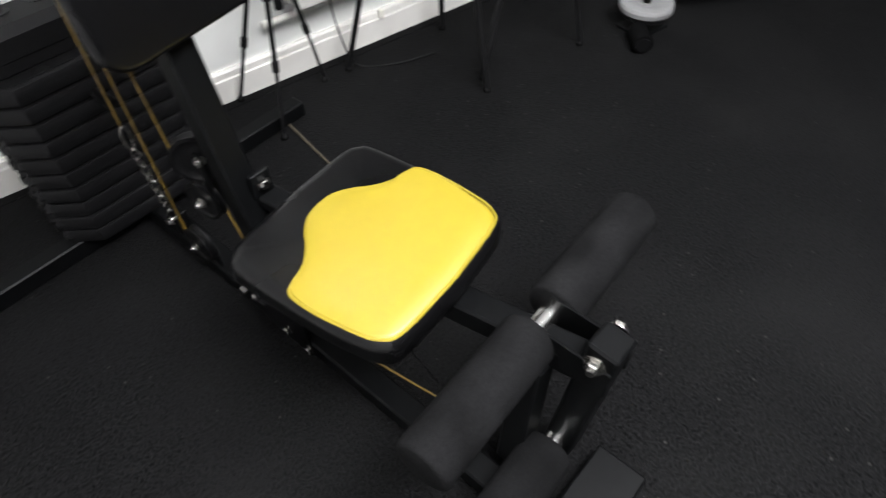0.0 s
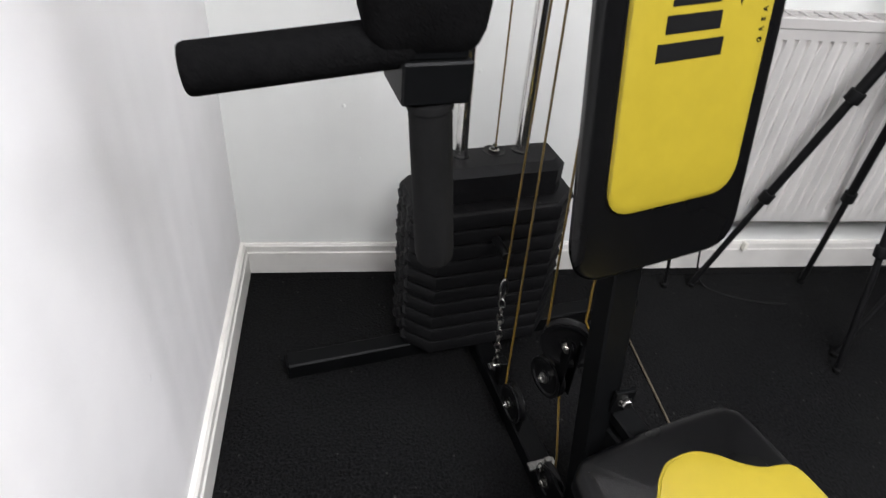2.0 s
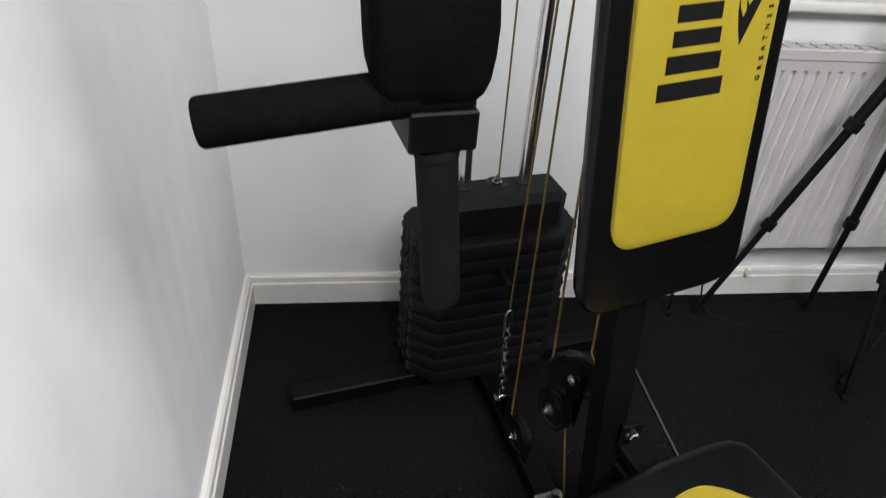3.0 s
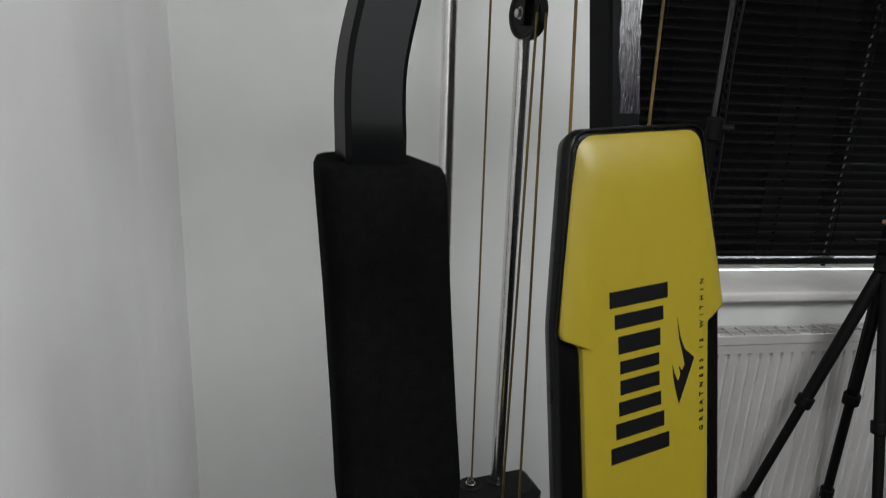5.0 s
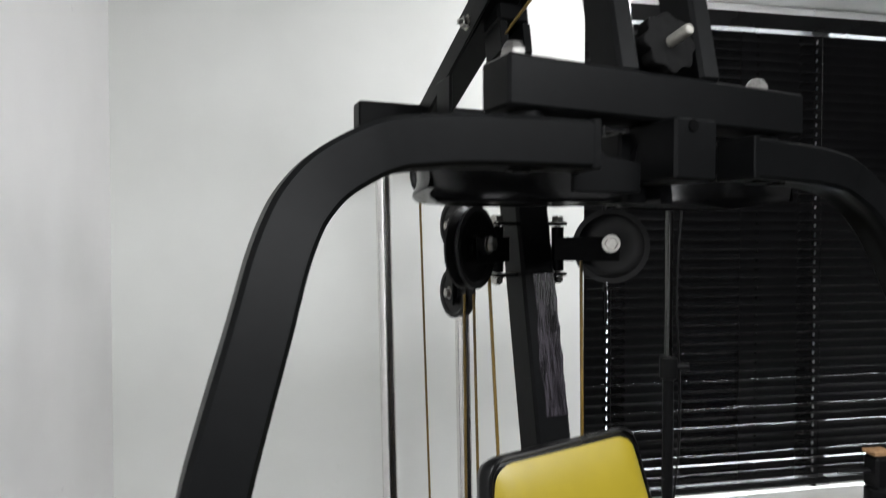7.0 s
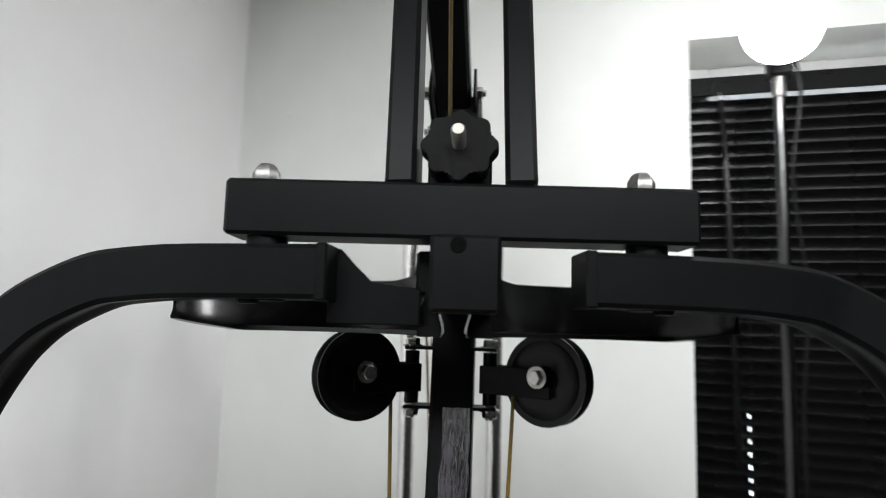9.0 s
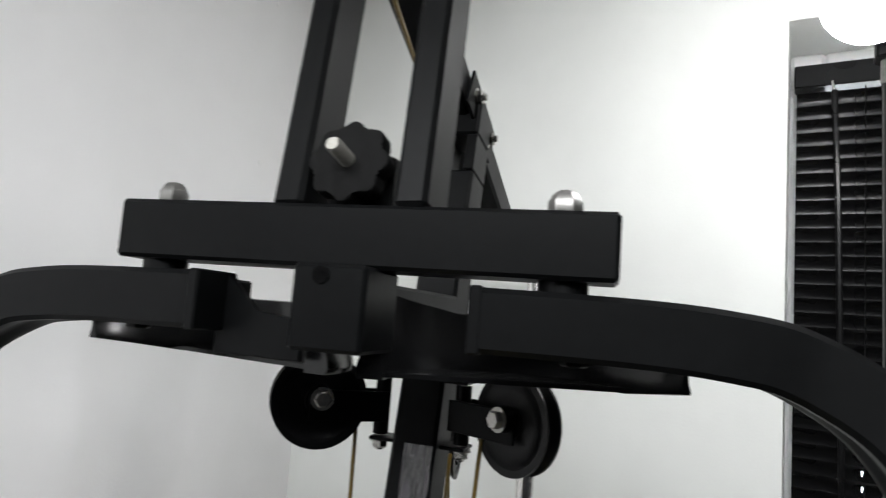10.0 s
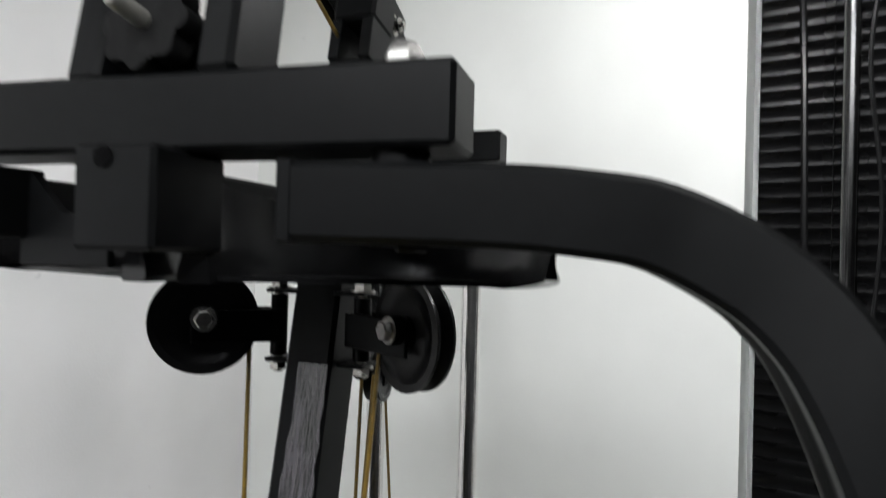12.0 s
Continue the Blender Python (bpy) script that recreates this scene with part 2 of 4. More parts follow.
def rounded(w, h, r, n=4):
    """Outline of a rounded rectangle about the origin."""
    out = []
    for cx, cy, a0 in ((w / 2 - r, h / 2 - r, 0), (-w / 2 + r, h / 2 - r, 90), (-w / 2 + r, -h / 2 + r, 180), (w / 2 - r, -h / 2 + r, 270)):
        for k in range(n + 1):
            a = radians(a0 + 90 * k / n)
            out.append((cx + r * math.cos(a), cy + r * math.sin(a)))
    return out


def round_poly(corners, n=6):
    """A closed outline from corners (x, y, radius)."""
    out = []
    k = len(corners)
    for i, (x, y, r) in enumerate(corners):
        p, a, b = Vector((x, y)), Vector(corners[i - 1][:2]), Vector(corners[(i + 1) % k][:2])
        u, v = (a - p).normalized(), (b - p).normalized()
        half = u.angle(v) / 2
        reach = min(r / math.tan(half), 0.48 * (a - p).length, 0.48 * (b - p).length)
        q0, q1 = p + u * reach, p + v * reach
        for j in range(n + 1):
            t = j / n
            w = q0 * (1 - t) ** 2 + 2 * p * t * (1 - t) + q1 * t * t
            out.append((w.x, w.y))
    return out


def mirrored(right):
    """Corners down the right side, and their mirror images back up the left."""
    return round_poly([(-x, y, r) for x, y, r in right][::1] + right[::-1])


def smooth_line(points, n=6):
    """Catmull-Rom through points."""
    pts = [Vector(p) for p in points]
    pts = [2 * pts[0] - pts[1]] + pts + [2 * pts[-1] - pts[-2]]
    out = []
    for i in range(1, len(pts) - 2):
        p0, p1, p2, p3 = pts[i - 1:i + 3]
        for k in range(n):
            t = k / n
            out.append(0.5 * (2 * p1 + (p2 - p0) * t + (2 * p0 - 5 * p1 + 4 * p2 - p3) * t * t + (3 * p1 - p0 - 3 * p2 + p3) * t ** 3))
    return out + [pts[-2]]


def slab(outline, z0, z1, bev=0.0, seg=2, m=None, bm=None, top_only=False):
    """An outline in x and y, raised from z0 to z1, its rims rounded."""
    own = bmesh.new()
    low = [own.verts.new((x, y, z0)) for x, y in outline]
    top = [own.verts.new((x, y, z1)) for x, y in outline]
    own.faces.new(low[::-1])
    own.faces.new(top)
    for i in range(len(low)):
        j = (i + 1) % len(low)
        own.faces.new((low[i], low[j], top[j], top[i]))
    if bev:
        own.edges.ensure_lookup_table()
        rim = [e for e in own.edges if (e.verts[0] in top and e.verts[1] in top) or (not top_only and e.verts[0] in low and e.verts[1] in low)]
        bmesh.ops.bevel(own, geom=rim, offset=bev, segments=seg, affect="EDGES", profile=0.5)
    if m:
        own.transform(m)
    return join(bm, own)


def cushion(outline, z0, z1, r, m=None, bm=None, low=0.004, flat=1.0):
    """A stuffed pad: the outline between z0 and z1, its upper rim rounded by r (and flat times as far inwards) and its lower rim by low."""
    own = bmesh.new()
    pts = [Vector((x, y)) for x, y in outline]
    n = len(pts)
    area = sum(pts[i].x * pts[(i + 1) % n].y - pts[(i + 1) % n].x * pts[i].y for i in range(n))
    turn = 1 if area > 0 else -1
    inward = []
    for i in range(n):
        d = (pts[(i + 1) % n] - pts[i - 1]).normalized()
        inward.append(Vector((-d.y, d.x)) * turn)
    rr = [r(p.x, p.y) if callable(r) else r for p in pts]
    rings = [[own.verts.new((*(p + q * k), z)) for p, q in zip(pts, inward)] for k, z in ((low, z0), (low * 0.3, z0 + low * 0.3), (0, z0 + low))]
    for a in (0, 18, 36, 54, 72, 90):
        c, s = 1 - math.cos(radians(a)), 1 - math.sin(radians(a))
        rings.append([own.verts.new((*(p + q * k * c * flat), z1 - k * s)) for p, q, k in zip(pts, inward, rr)])
    for a, b in zip(rings, rings[1:]):
        for i in range(n):
            own.faces.new((a[i], a[(i + 1) % n], b[(i + 1) % n], b[i]))
    own.faces.new(rings[0][::-1])
    mid = own.verts.new(sum((v.co for v in rings[-1]), Vector()) / n)
    for i in range(n):
        own.faces.new((rings[-1][i], rings[-1][(i + 1) % n], mid))
    if m:
        own.transform(m)
    return join(bm, own)


def crowned(outline, z0, z1, drop, m=None, reach=0.2):
    """A stuffed panel whose top swells from its rim, drop below z1, to full height a fifth of the way in."""
    own = bmesh.new()
    pts = [Vector((x, y)) for x, y in outline]
    n = len(pts)
    low = [drop(p.x, p.y) for p in pts]
    rings = [[own.verts.new((p.x, p.y, z0)) for p in pts], [own.verts.new((p.x, p.y, z1 - d - 0.002)) for p, d in zip(pts, low)]]
    for k in (0.012, 0.03, 0.055, 0.085, 0.12, 0.16, 0.2):
        rings.append([own.verts.new((p.x * (1 - k * reach / 0.2), p.y * (1 - k * reach / 0.2), z1 - d * (1 - k / 0.2) ** 2.2)) for p, d in zip(pts, low)])
    for a, b in zip(rings, rings[1:]):
        for i in range(n):
            own.faces.new((a[i], a[(i + 1) % n], b[(i + 1) % n], b[i]))
    own.faces.new(rings[0][::-1])
    own.faces.new(rings[-1])
    if m:
        own.transform(m)
    return own


def lathe(rows, m=None, sides=32, bm=None):
    """Turns rows of (radius, height) about z."""
    own = bmesh.new()
    rings = []
    for r, z in rows:
        rings.append([own.verts.new((r * math.cos(k * math.tau / sides), r * math.sin(k * math.tau / sides), z)) for k in range(sides)])
    for a, b in zip(rings, rings[1:]):
        for i in range(sides):
            own.faces.new((a[i], a[(i + 1) % sides], b[(i + 1) % sides], b[i]))
    own.faces.new(rings[0][::-1])
    own.faces.new(rings[-1])
    if m:
        own.transform(m)
    return join(bm, own)


def axis_at(place, direction):
    return Matrix.Translation(place) @ Vector(direction).to_track_quat("Z", "Y").to_matrix().to_4x4()


def hex_bolt(place, direction, r=0.009, h=0.009, washer=True, thread=0.0, bm=None):
    own = lathe([(r * 0.86, 0), (r, 0.001), (r, h * 0.8), (r * 0.84, h)], sides=6)
    if washer:
        own = lathe([(r * 1.35, -0.002), (r * 1.35, 0.0006)], sides=16, bm=own)
    if thread:
        own = lathe([(r * 0.5, h), (r * 0.5, h + thread)], sides=10, bm=own)
    own.transform(axis_at(place, direction))
    return join(bm, own)


def pulley(place, axis, r=0.047, w=0.022):
    rows = [(0.007, -w / 2), (r * 0.3, -w / 2), (r * 0.3, -w * 0.35), (r * 0.55, -w * 0.3), (r * 0.78, -w * 0.35), (r * 0.86, -w / 2), (r, -w / 2), (r, -w * 0.36), (r * 0.86, 0),
            (r, w * 0.36), (r, w / 2), (r * 0.86, w / 2), (r * 0.78, w * 0.35), (r * 0.55, w * 0.3), (r * 0.3, w * 0.35), (r * 0.3, w / 2), (0.007, w / 2)]
    return lathe(rows, axis_at(place, axis), 36)


def lettering(name, words, size, m, mat, parent, spacing=1.0, depth=0.0006):
    data = bpy.data.curves.new(name, "FONT")
    data.body, data.size, data.extrude, data.space_character = words, size, depth, spacing
    data.align_x, data.align_y = "CENTER", "CENTER"
    tmp = new(name + "_curve", data)
    bpy.context.view_layer.update()
    me = bpy.data.meshes.new_from_object(tmp.evaluated_get(bpy.context.evaluated_depsgraph_get()))
    bpy.data.objects.remove(tmp)
    me.transform(m)
    me.materials.clear()
    me.materials.append(mat)
    ob = new(name, me)
    ob.parent = parent
    return ob


# ---- room ----
def structure(name, bm, mat, label, m=ROOM, category="wall"):
    ob = new(name, finish(bm, name, mat))
    ob.matrix_world = m
    return tagged(ob, label, category, kind="structure")


WS0, WS1, WZ0, WZ1 = 1.076, 2.70, 0.974, 2.395       # window opening
RIGHT, FRONT = 4.2, -5.6

structure("floor", box(-1.0, RIGHT + 0.3, FRONT - 0.2, 0.3, -0.2, -0.004, 0), FLOOR, "black speckled rubber gym flooring", category="floor")
floor = bpy.data.objects["floor"]
# rubber mats laid edge to edge over it
MAT_S = [-0.9, 0.95, RIGHT]
MAT_D = [0.0, -0.052, FRONT]
rng = random.Random(4)
for i in range(2):
    for j in range(2):
        bm = box(MAT_S[i] + 0.0012, MAT_S[i + 1] - 0.0012, MAT_D[j + 1] + 0.0012, MAT_D[j] - 0.0012, -0.0035, rng.uniform(-0.0004, 0.0002), 0.001, 1)
        part("rubber_mat", bm, FLOOR, floor)

structure("ceiling", box(-1.3, RIGHT + 0.3, FRONT - 0.2, 0.3, CEIL, CEIL + 0.15, 0), CEILM, "white painted ceiling", category="ceiling")
bm = box(-0.35, WS0, 0, 0.3, 0, CEIL, 0)
box(WS1, RIGHT + 0.3, 0, 0.3, 0, CEIL, 0, bm=bm)
box(WS0, WS1, 0, 0.3, 0, WZ0 - 0.03, 0, bm=bm)
box(WS0, WS1, 0, 0.3, WZ1, CEIL, 0, bm=bm)
structure("wall_north", bm, NWALL, "pale painted plaster wall with a window opening")
structure("wall_west", box(-0.25, -0.010, FRONT - 0.2, 0.05, 0, CEIL, 0), WALL, "white painted plaster wall", LEFT)
# Unseen walls, added dark to keep the machine's front faces dim.
structure("wall_east", box(RIGHT, RIGHT + 0.2, FRONT - 0.2, 0.3, 0, CEIL, 0), DARKWALL, "unseen wall kept dark so that little light bounces back")
structure("wall_south", box(-1.3, RIGHT + 0.2, FRONT - 0.2, FRONT, 0, CEIL, 0), DARKWALL, "unseen wall kept dark so that little light bounces back")


def skirting_profile(h=0.106, t=0.018):
    return [(0, 0), (t, 0), (t, h * 0.72), (t * 0.82, h * 0.76), (t * 0.75, h * 0.93), (t * 0.45, h), (0, h)]


def skirting(name, a, b, out, m, label, t=0.018):
    own = bmesh.new()
    ends = []
    for p in (a, b):
        ends.append([own.verts.new((p[0] + out[0] * x, p[1] + out[1] * x, z)) for x, z in skirting_profile(0.106, t)])
    n = len(ends[0])
    for i in range(n):
        own.faces.new((ends[0][i], ends[0][(i + 1) % n], ends[1][(i + 1) % n], ends[1][i]))
    own.faces.new(ends[0][::-1])
    own.faces.new(ends[1])
    return structure(name, own, GLOSSW, label, m, "skirting board")


skirting("baseboard_north", (0.0, 0), (RIGHT, 0), (0, -1), ROOM, "white gloss skirting board along the wall")
skirting("baseboard_west", (-0.010, 0), (-0.010, FRONT), (1, 0), LEFT, "white gloss skirting board along the wall", 0.022)

# window with frame, glass, sill
win = thing("window_1", "white framed window in a deep reveal behind a black blind", "window", kind="structure", at=ROOM)
for a in (WS0, (WS0 + WS1) / 2 - 0.03, WS1 - 0.06):
    part("window_frame", box(a, a + 0.06, 0.16, 0.22, WZ0, WZ1, 0.006), UPVC, win)
for z in (WZ0, WZ1 - 0.06):
    part("window_frame", box(WS0 + 0.06, WS1 - 0.06, 0.163, 0.217, z, z + 0.06, 0.006), UPVC, win)
for a, b in ((WS0 + 0.06, (WS0 + WS1) / 2 - 0.03), ((WS0 + WS1) / 2 + 0.03, WS1 - 0.06)):
    pane = part("pane", box(a, b, 0.188, 0.192, WZ0 + 0.06, WZ1 - 0.06, 0), GLASS, win)
    pane.visible_shadow = False
part("window_sill", box(WS0 - 0.06, WS1 + 0.06, -0.045, 0.16, WZ0 - 0.03, WZ0, 0.008, 3), GLOSSW, win, "white gloss window board")
structure("backdrop", box(WS0 - 1.2, WS1 + 1.2, 0.8, 0.82, 0.2, 3.4, 0), DAY, "pale daylight outside", category="backdrop")

# venetian blind
blind = thing("venetian_blind", "black aluminium venetian blind lowered and closed", "blind", at=ROOM @ pose(0, 0.118, 0))
part("headrail", box(WS0 + 0.008, WS1 - 0.01, -0.02, 0.02, 2.303, 2.347, 0.002), BLIND, blind)
part("bottom_rail", box(WS0 + 0.01, WS1 - 0.012, -0.013, 0.013, 1.008, 1.027, 0.003), BLIND, blind)
CORDS = ((1.196, 0.0012), (1.838, 0.003), (2.48, 0.003))       # place and half width of the slot
def slat_shape(slots):
    slat = bmesh.new()
    cols = [WS0 + 0.012] + [q for c, w in slots for q in (c - w, c + w)] + [WS1 - 0.014]
    grid = [[slat.verts.new((x, (k / 6 - 0.5) * 0.031, 0.0042 * (1 - (k / 3 - 1) ** 2))) for k in range(7)] for x in cols]
    for i in range(len(cols) - 1):
        for k in range(6):
            if i % 2 and k in (2, 3):
                continue        # the cord's slot
            slat.faces.new((grid[i][k], grid[i + 1][k], grid[i + 1][k + 1], grid[i][k + 1]))
    return finish(slat, "slat", BLIND)


slat_low, slat_high = slat_shape(CORDS), slat_shape(CORDS[1:])      # higher slats lack the first cord's slot, so that no daylight dots show there
rng = random.Random(7)
z = 1.045
while z < 2.300:
    ob = new("slat", slat_low if z < 1.62 else slat_high)
    ob.parent = blind
    ob.matrix_basis = pose(0, 0, z, -72 + rng.uniform(-2.5, 2.5), 0, rng.uniform(-0.05, 0.05))
    z += 0.0263
for s, w in CORDS:
    part("ladder_cord", cable_path([(s + 0.003, -0.013, 2.298 - k * 0.127) for k in range(11)], 0.0009, 6), BLIND, blind)
    part("cord_button", rod((s, -0.002, 1.001), (s, -0.002, 1.009), 0.007), BLIND, blind)
part("tilt_wand", cable_path([(1.149, -0.045, 2.282), (1.152, -0.05, 2.2), (1.156, -0.052, 2.08), (1.165, -0.052, 1.5)], 0.0055), BLIND, blind)
part("wand_hook", cable_path([(1.149, -0.02, 2.31), (1.146, -0.045, 2.30), (1.149, -0.048, 2.28), (1.15, -0.045, 2.272)], 0.0022), ZINC, blind, "clear plastic wand hook")

# radiator
RS0, RS1, RZ0, RZ1, RD = 1.27, 2.32, 0.255, 0.873, -0.10
rad = thing("radiator", "white enamelled panel radiator with slotted top grille, scuffed", "radiator", at=ROOM)
own = bmesh.new()
n = int((RS1 - RS0) / 0.0333)
prof = []
for k in range(n):
    s = RS0 + 0.012 + k * (RS1 - RS0 - 0.024) / n
    w = (RS1 - RS0 - 0.024) / n
    prof += [(s, 0), (s + w * 0.58, 0), (s + w * 0.68, 0.0045), (s + w * 0.9, 0.0045)]
rows = []
for z, k in ((RZ0, 0.2), (RZ0 + 0.038, 0.2), (RZ0 + 0.047, 1), (RZ1 - 0.078, 1), (RZ1 - 0.07, 1.9), (RZ1 - 0.06, 1.7), (RZ1 - 0.056, 0.05), (RZ1 - 0.028, 0)):
    rows.append([own.verts.new((s, RD + d * k, z)) for s, d in prof])
for a, b in zip(rows, rows[1:]):
    for i in range(len(a) - 1):
        own.faces.new((a[i], a[i + 1], b[i + 1], b[i]))
part("front_panel", own, RADW, rad)
part("back_panel", box(RS0, RS1, -0.045, -0.033, RZ0, RZ1 - 0.03, 0.003), RADW, rad)
for s in (RS0, RS1 - 0.006):
    part("side_cover", box(s, s + 0.006, RD - 0.002, -0.032, RZ0 + 0.03, RZ1 - 0.002, 0.002), RADW, rad)
own = box(RS0, RS1, RD - 0.004, RD + 0.004, RZ1 - 0.03, RZ1, 0.003)
box(RS0, RS1, -0.04, -0.032, RZ1 - 0.03, RZ1, 0.003, bm=own)
for k in range(2):
    d = RD + 0.018 + k * 0.021
    box(RS0 + 0.006, RS1 - 0.006, d, d + 0.003, RZ1 - 0.008, RZ1 - 0.003, 0, bm=own)
k = RS0 + 0.02
while k < RS1 - 0.02:
    box(k, k + 0.004, RD + 0.003, -0.035, RZ1 - 0.0065, RZ1 - 0.002, 0, bm=own)
    k += 0.042
part("top_grille", own, RADW, rad, "slotted top grille")
for s in (RS0 + 0.12, RS1 - 0.12):
    part("bracket", box(s, s + 0.03, -0.034, 0.0, RZ0 + 0.05, RZ1 - 0.1, 0.002), RADW, rad)
part("tail_pipe", cable_path(smooth_line([(RS1 - 0.02, -0.06, RZ0 + 0.03), (RS1 + 0.04, -0.06, RZ0 + 0.03), (RS1 + 0.06, -0.06, RZ0 - 0.01), (RS1 + 0.06, -0.06, 0.0)], 5), 0.0075, 10), RADW, rad)
part("valve", lathe([(0.012, 0), (0.016, 0.01), (0.016, 0.04), (0.01, 0.05)], pose(RS1 + 0.06, -0.06, RZ0 + 0.01), 16), WHITEP, rad)
pipe = thing("pipe", "white painted heating pipe running low along the wall", "pipe", kind="structure", at=ROOM)
part("tube", rod((1.2, -0.03, 0.212), (3.4, -0.03, 0.212), 0.012, sides=16), GLOSSW, pipe)
for s in (1.62, 2.2, 2.8):
    part("clip", box(s, s + 0.015, -0.03, -0.012, 0.08, 0.112, 0.003), WHITEP, pipe)


# ---- home gym ----
CX = 0.608
gym = thing("home_gym", "black steel multi gym with yellow and black vinyl pads", "exercise machine", at=pose(CX, -0.9, 0))
GI = gym.matrix_world.inverted()


def gpart(name, bm, mat, parent=None, label=""):
    bm.transform(GI)
    return part(name, bm, mat, parent or gym, label)


def up_y(z):
    """Middle of the leaning upright at that height."""
    return -1.067 + 0.2 * z


# frame
gpart("base_beam", beam((0.596, -0.36, 0.027), (0.613, -1.72, 0.027), 0.052, 0.05), STEEL)
gpart("rear_foot", beam((0.075, -0.448, 0.025), (1.13, -0.42, 0.025), 0.05, 0.05, (0, 1, 0)), STEEL)
bm = beam((CX, up_y(0.05), 0.05), (CX, up_y(1.995), 1.995), 0.052, 0.055)
for s in (-1, 1):       # the slot that the top cable runs through
    beam((CX + s * 0.019, up_y(1.995), 1.995), (CX + s * 0.019, up_y(2.042), 2.042), 0.0135, 0.055, bev=0.001, bm=bm)
beam((CX, up_y(2.042), 2.042), (CX, up_y(2.09), 2.09), 0.052, 0.055, bm=bm)
gpart("upright", bm, STEEL)
bm = box(CX - 0.034, CX - 0.027, up_y(0.1) - 0.075, up_y(0.1) + 0.075, 0.005, 0.13, 0.001)
box(CX + 0.027, CX + 0.034, up_y(0.1) - 0.075, up_y(0.1) + 0.075, 0.005, 0.13, 0.001, bm=bm)
gpart("base_bracket", bm, STEEL)
for y, z in ((-1.051, 0.042), (-1.123, 0.035), (-0.932, 0.105)):
    gpart("bolt", hex_bolt((CX - 0.034, y, z), (-1, 0, 0)), ZINC, label="zinc hex bolt")

# top frame
DULLZINC = material("dull_zinc", (0.24, 0.235, 0.225), 0.42, metal=1.0, scale=150, vary=0.3, bump=0.15, bscale=600)
BAR = pose(0.6285, -0.978, 1.8705, 0, 0, 4.4)
bar = gpart("press_crossbar", box(-0.204, 0.204, -0.0255, 0.0255, -0.0245, 0.0245, 0.003, m=BAR), STEEL)
for x in (-0.179, 0.163):
    bm = lathe([(0.0145, 0), (0.0145, 0.0015), (0.0122, 0.002), (0.013, 0.0035), (0.013, 0.011), (0.0118, 0.0135), (0.0112, 0.0138), (0.0098, 0.017), (0.0068, 0.0198), (0.002, 0.021)], BAR @ pose(x, 0.008, 0.0245), 6)
    gpart("pivot_nut", bm, DULLZINC, label="zinc domed pivot nut")
gpart("centre_block", box(-0.025, 0.033, -0.05, 0.02, -0.087, -0.0235, 0.003, m=BAR), STEEL)
# Black disc that paints the shade inside a hole; the block isn't cut.
gpart("drain_hole_shade", rod(BAR @ Vector((-0.002, -0.0515, -0.032)), BAR @ Vector((-0.002, -0.0495, -0.032)), 0.0065, sides=18), FOAM)
gpart("neck_tube", box(CX - 0.02, CX + 0.03, -0.965, up_y(1.8) - 0.02, 1.80, 1.84, 0.003), STEEL)
for s in (-1, 1):
    gpart("mast", beam((0.6288 + s * 0.053, -0.976, 1.89), (0.619 + s * 0.053, -0.908, 2.25), 0.0275, 0.05), STEEL)
gpart("top_brace", beam((0.592, -0.335, 1.945), (0.596, -0.94, 2.215), 0.05, 0.045), STEEL)
gpart("rear_crossbar", box(0.445, 0.701, -0.381, -0.335, 1.931, 1.979, 0.003), STEEL)
for x0 in (CX - 0.047, CX + 0.014):
    gpart("gusset_plate", box(x0 + 0.001, x0 + 0.005, -0.062, 0.062, -0.026, 0.026, 0.001, m=pose(0, -0.645, 2.08, -24)), STEEL)
for y, z in ((-0.614, 2.062), (-0.676, 2.098)):
    gpart("bolt", hex_bolt((CX + 0.019, y, z), (1, 0, 0), 0.009, 0.009, thread=0.004), ZINC, label="zinc hex bolt")
    gpart("bolt", hex_bolt((CX - 0.047, y, z), (-1, 0, 0), 0.009, 0.009, thread=0.006), ZINC, label="zinc hex bolt")

# star knob
STUD = material("bare_steel", (0.33, 0.32, 0.29), 0.5, metal=0.6, scale=300, vary=0.2, bump=0.2, bscale=900)
km = axis_at((0.6265, -0.981, 1.927), (0.02, -0.975, 0.2))
outline = []
for k in range(96):
    a = k * math.tau / 96
    outline.append(((0.0268 + 0.0078 * math.sqrt(math.cos(4 * a) ** 2 + 0.006)) * math.cos(a), (0.0268 + 0.0078 * math.sqrt(math.cos(4 * a) ** 2 + 0.006)) * math.sin(a)))
bm = slab(outline, 0, 0.018, 0.0022, 2)
lathe([(0.016, -0.02), (0.018, 0.0)], bm=bm, sides=20)
bm.transform(km)
knob = gpart("star_knob", bm, GRIP, label="black plastic star knob")
bm = lathe([(0.0064, 0.0), (0.0064, 0.043), (0.005, 0.0455)], km, 14)
gpart("threaded_stud", bm, STUD, knob, "bare steel threaded stud")
gpart("knob_bracket", box(0.597, 0.655, -0.972, -0.945, 1.89, 1.94, 0.002), STEEL)

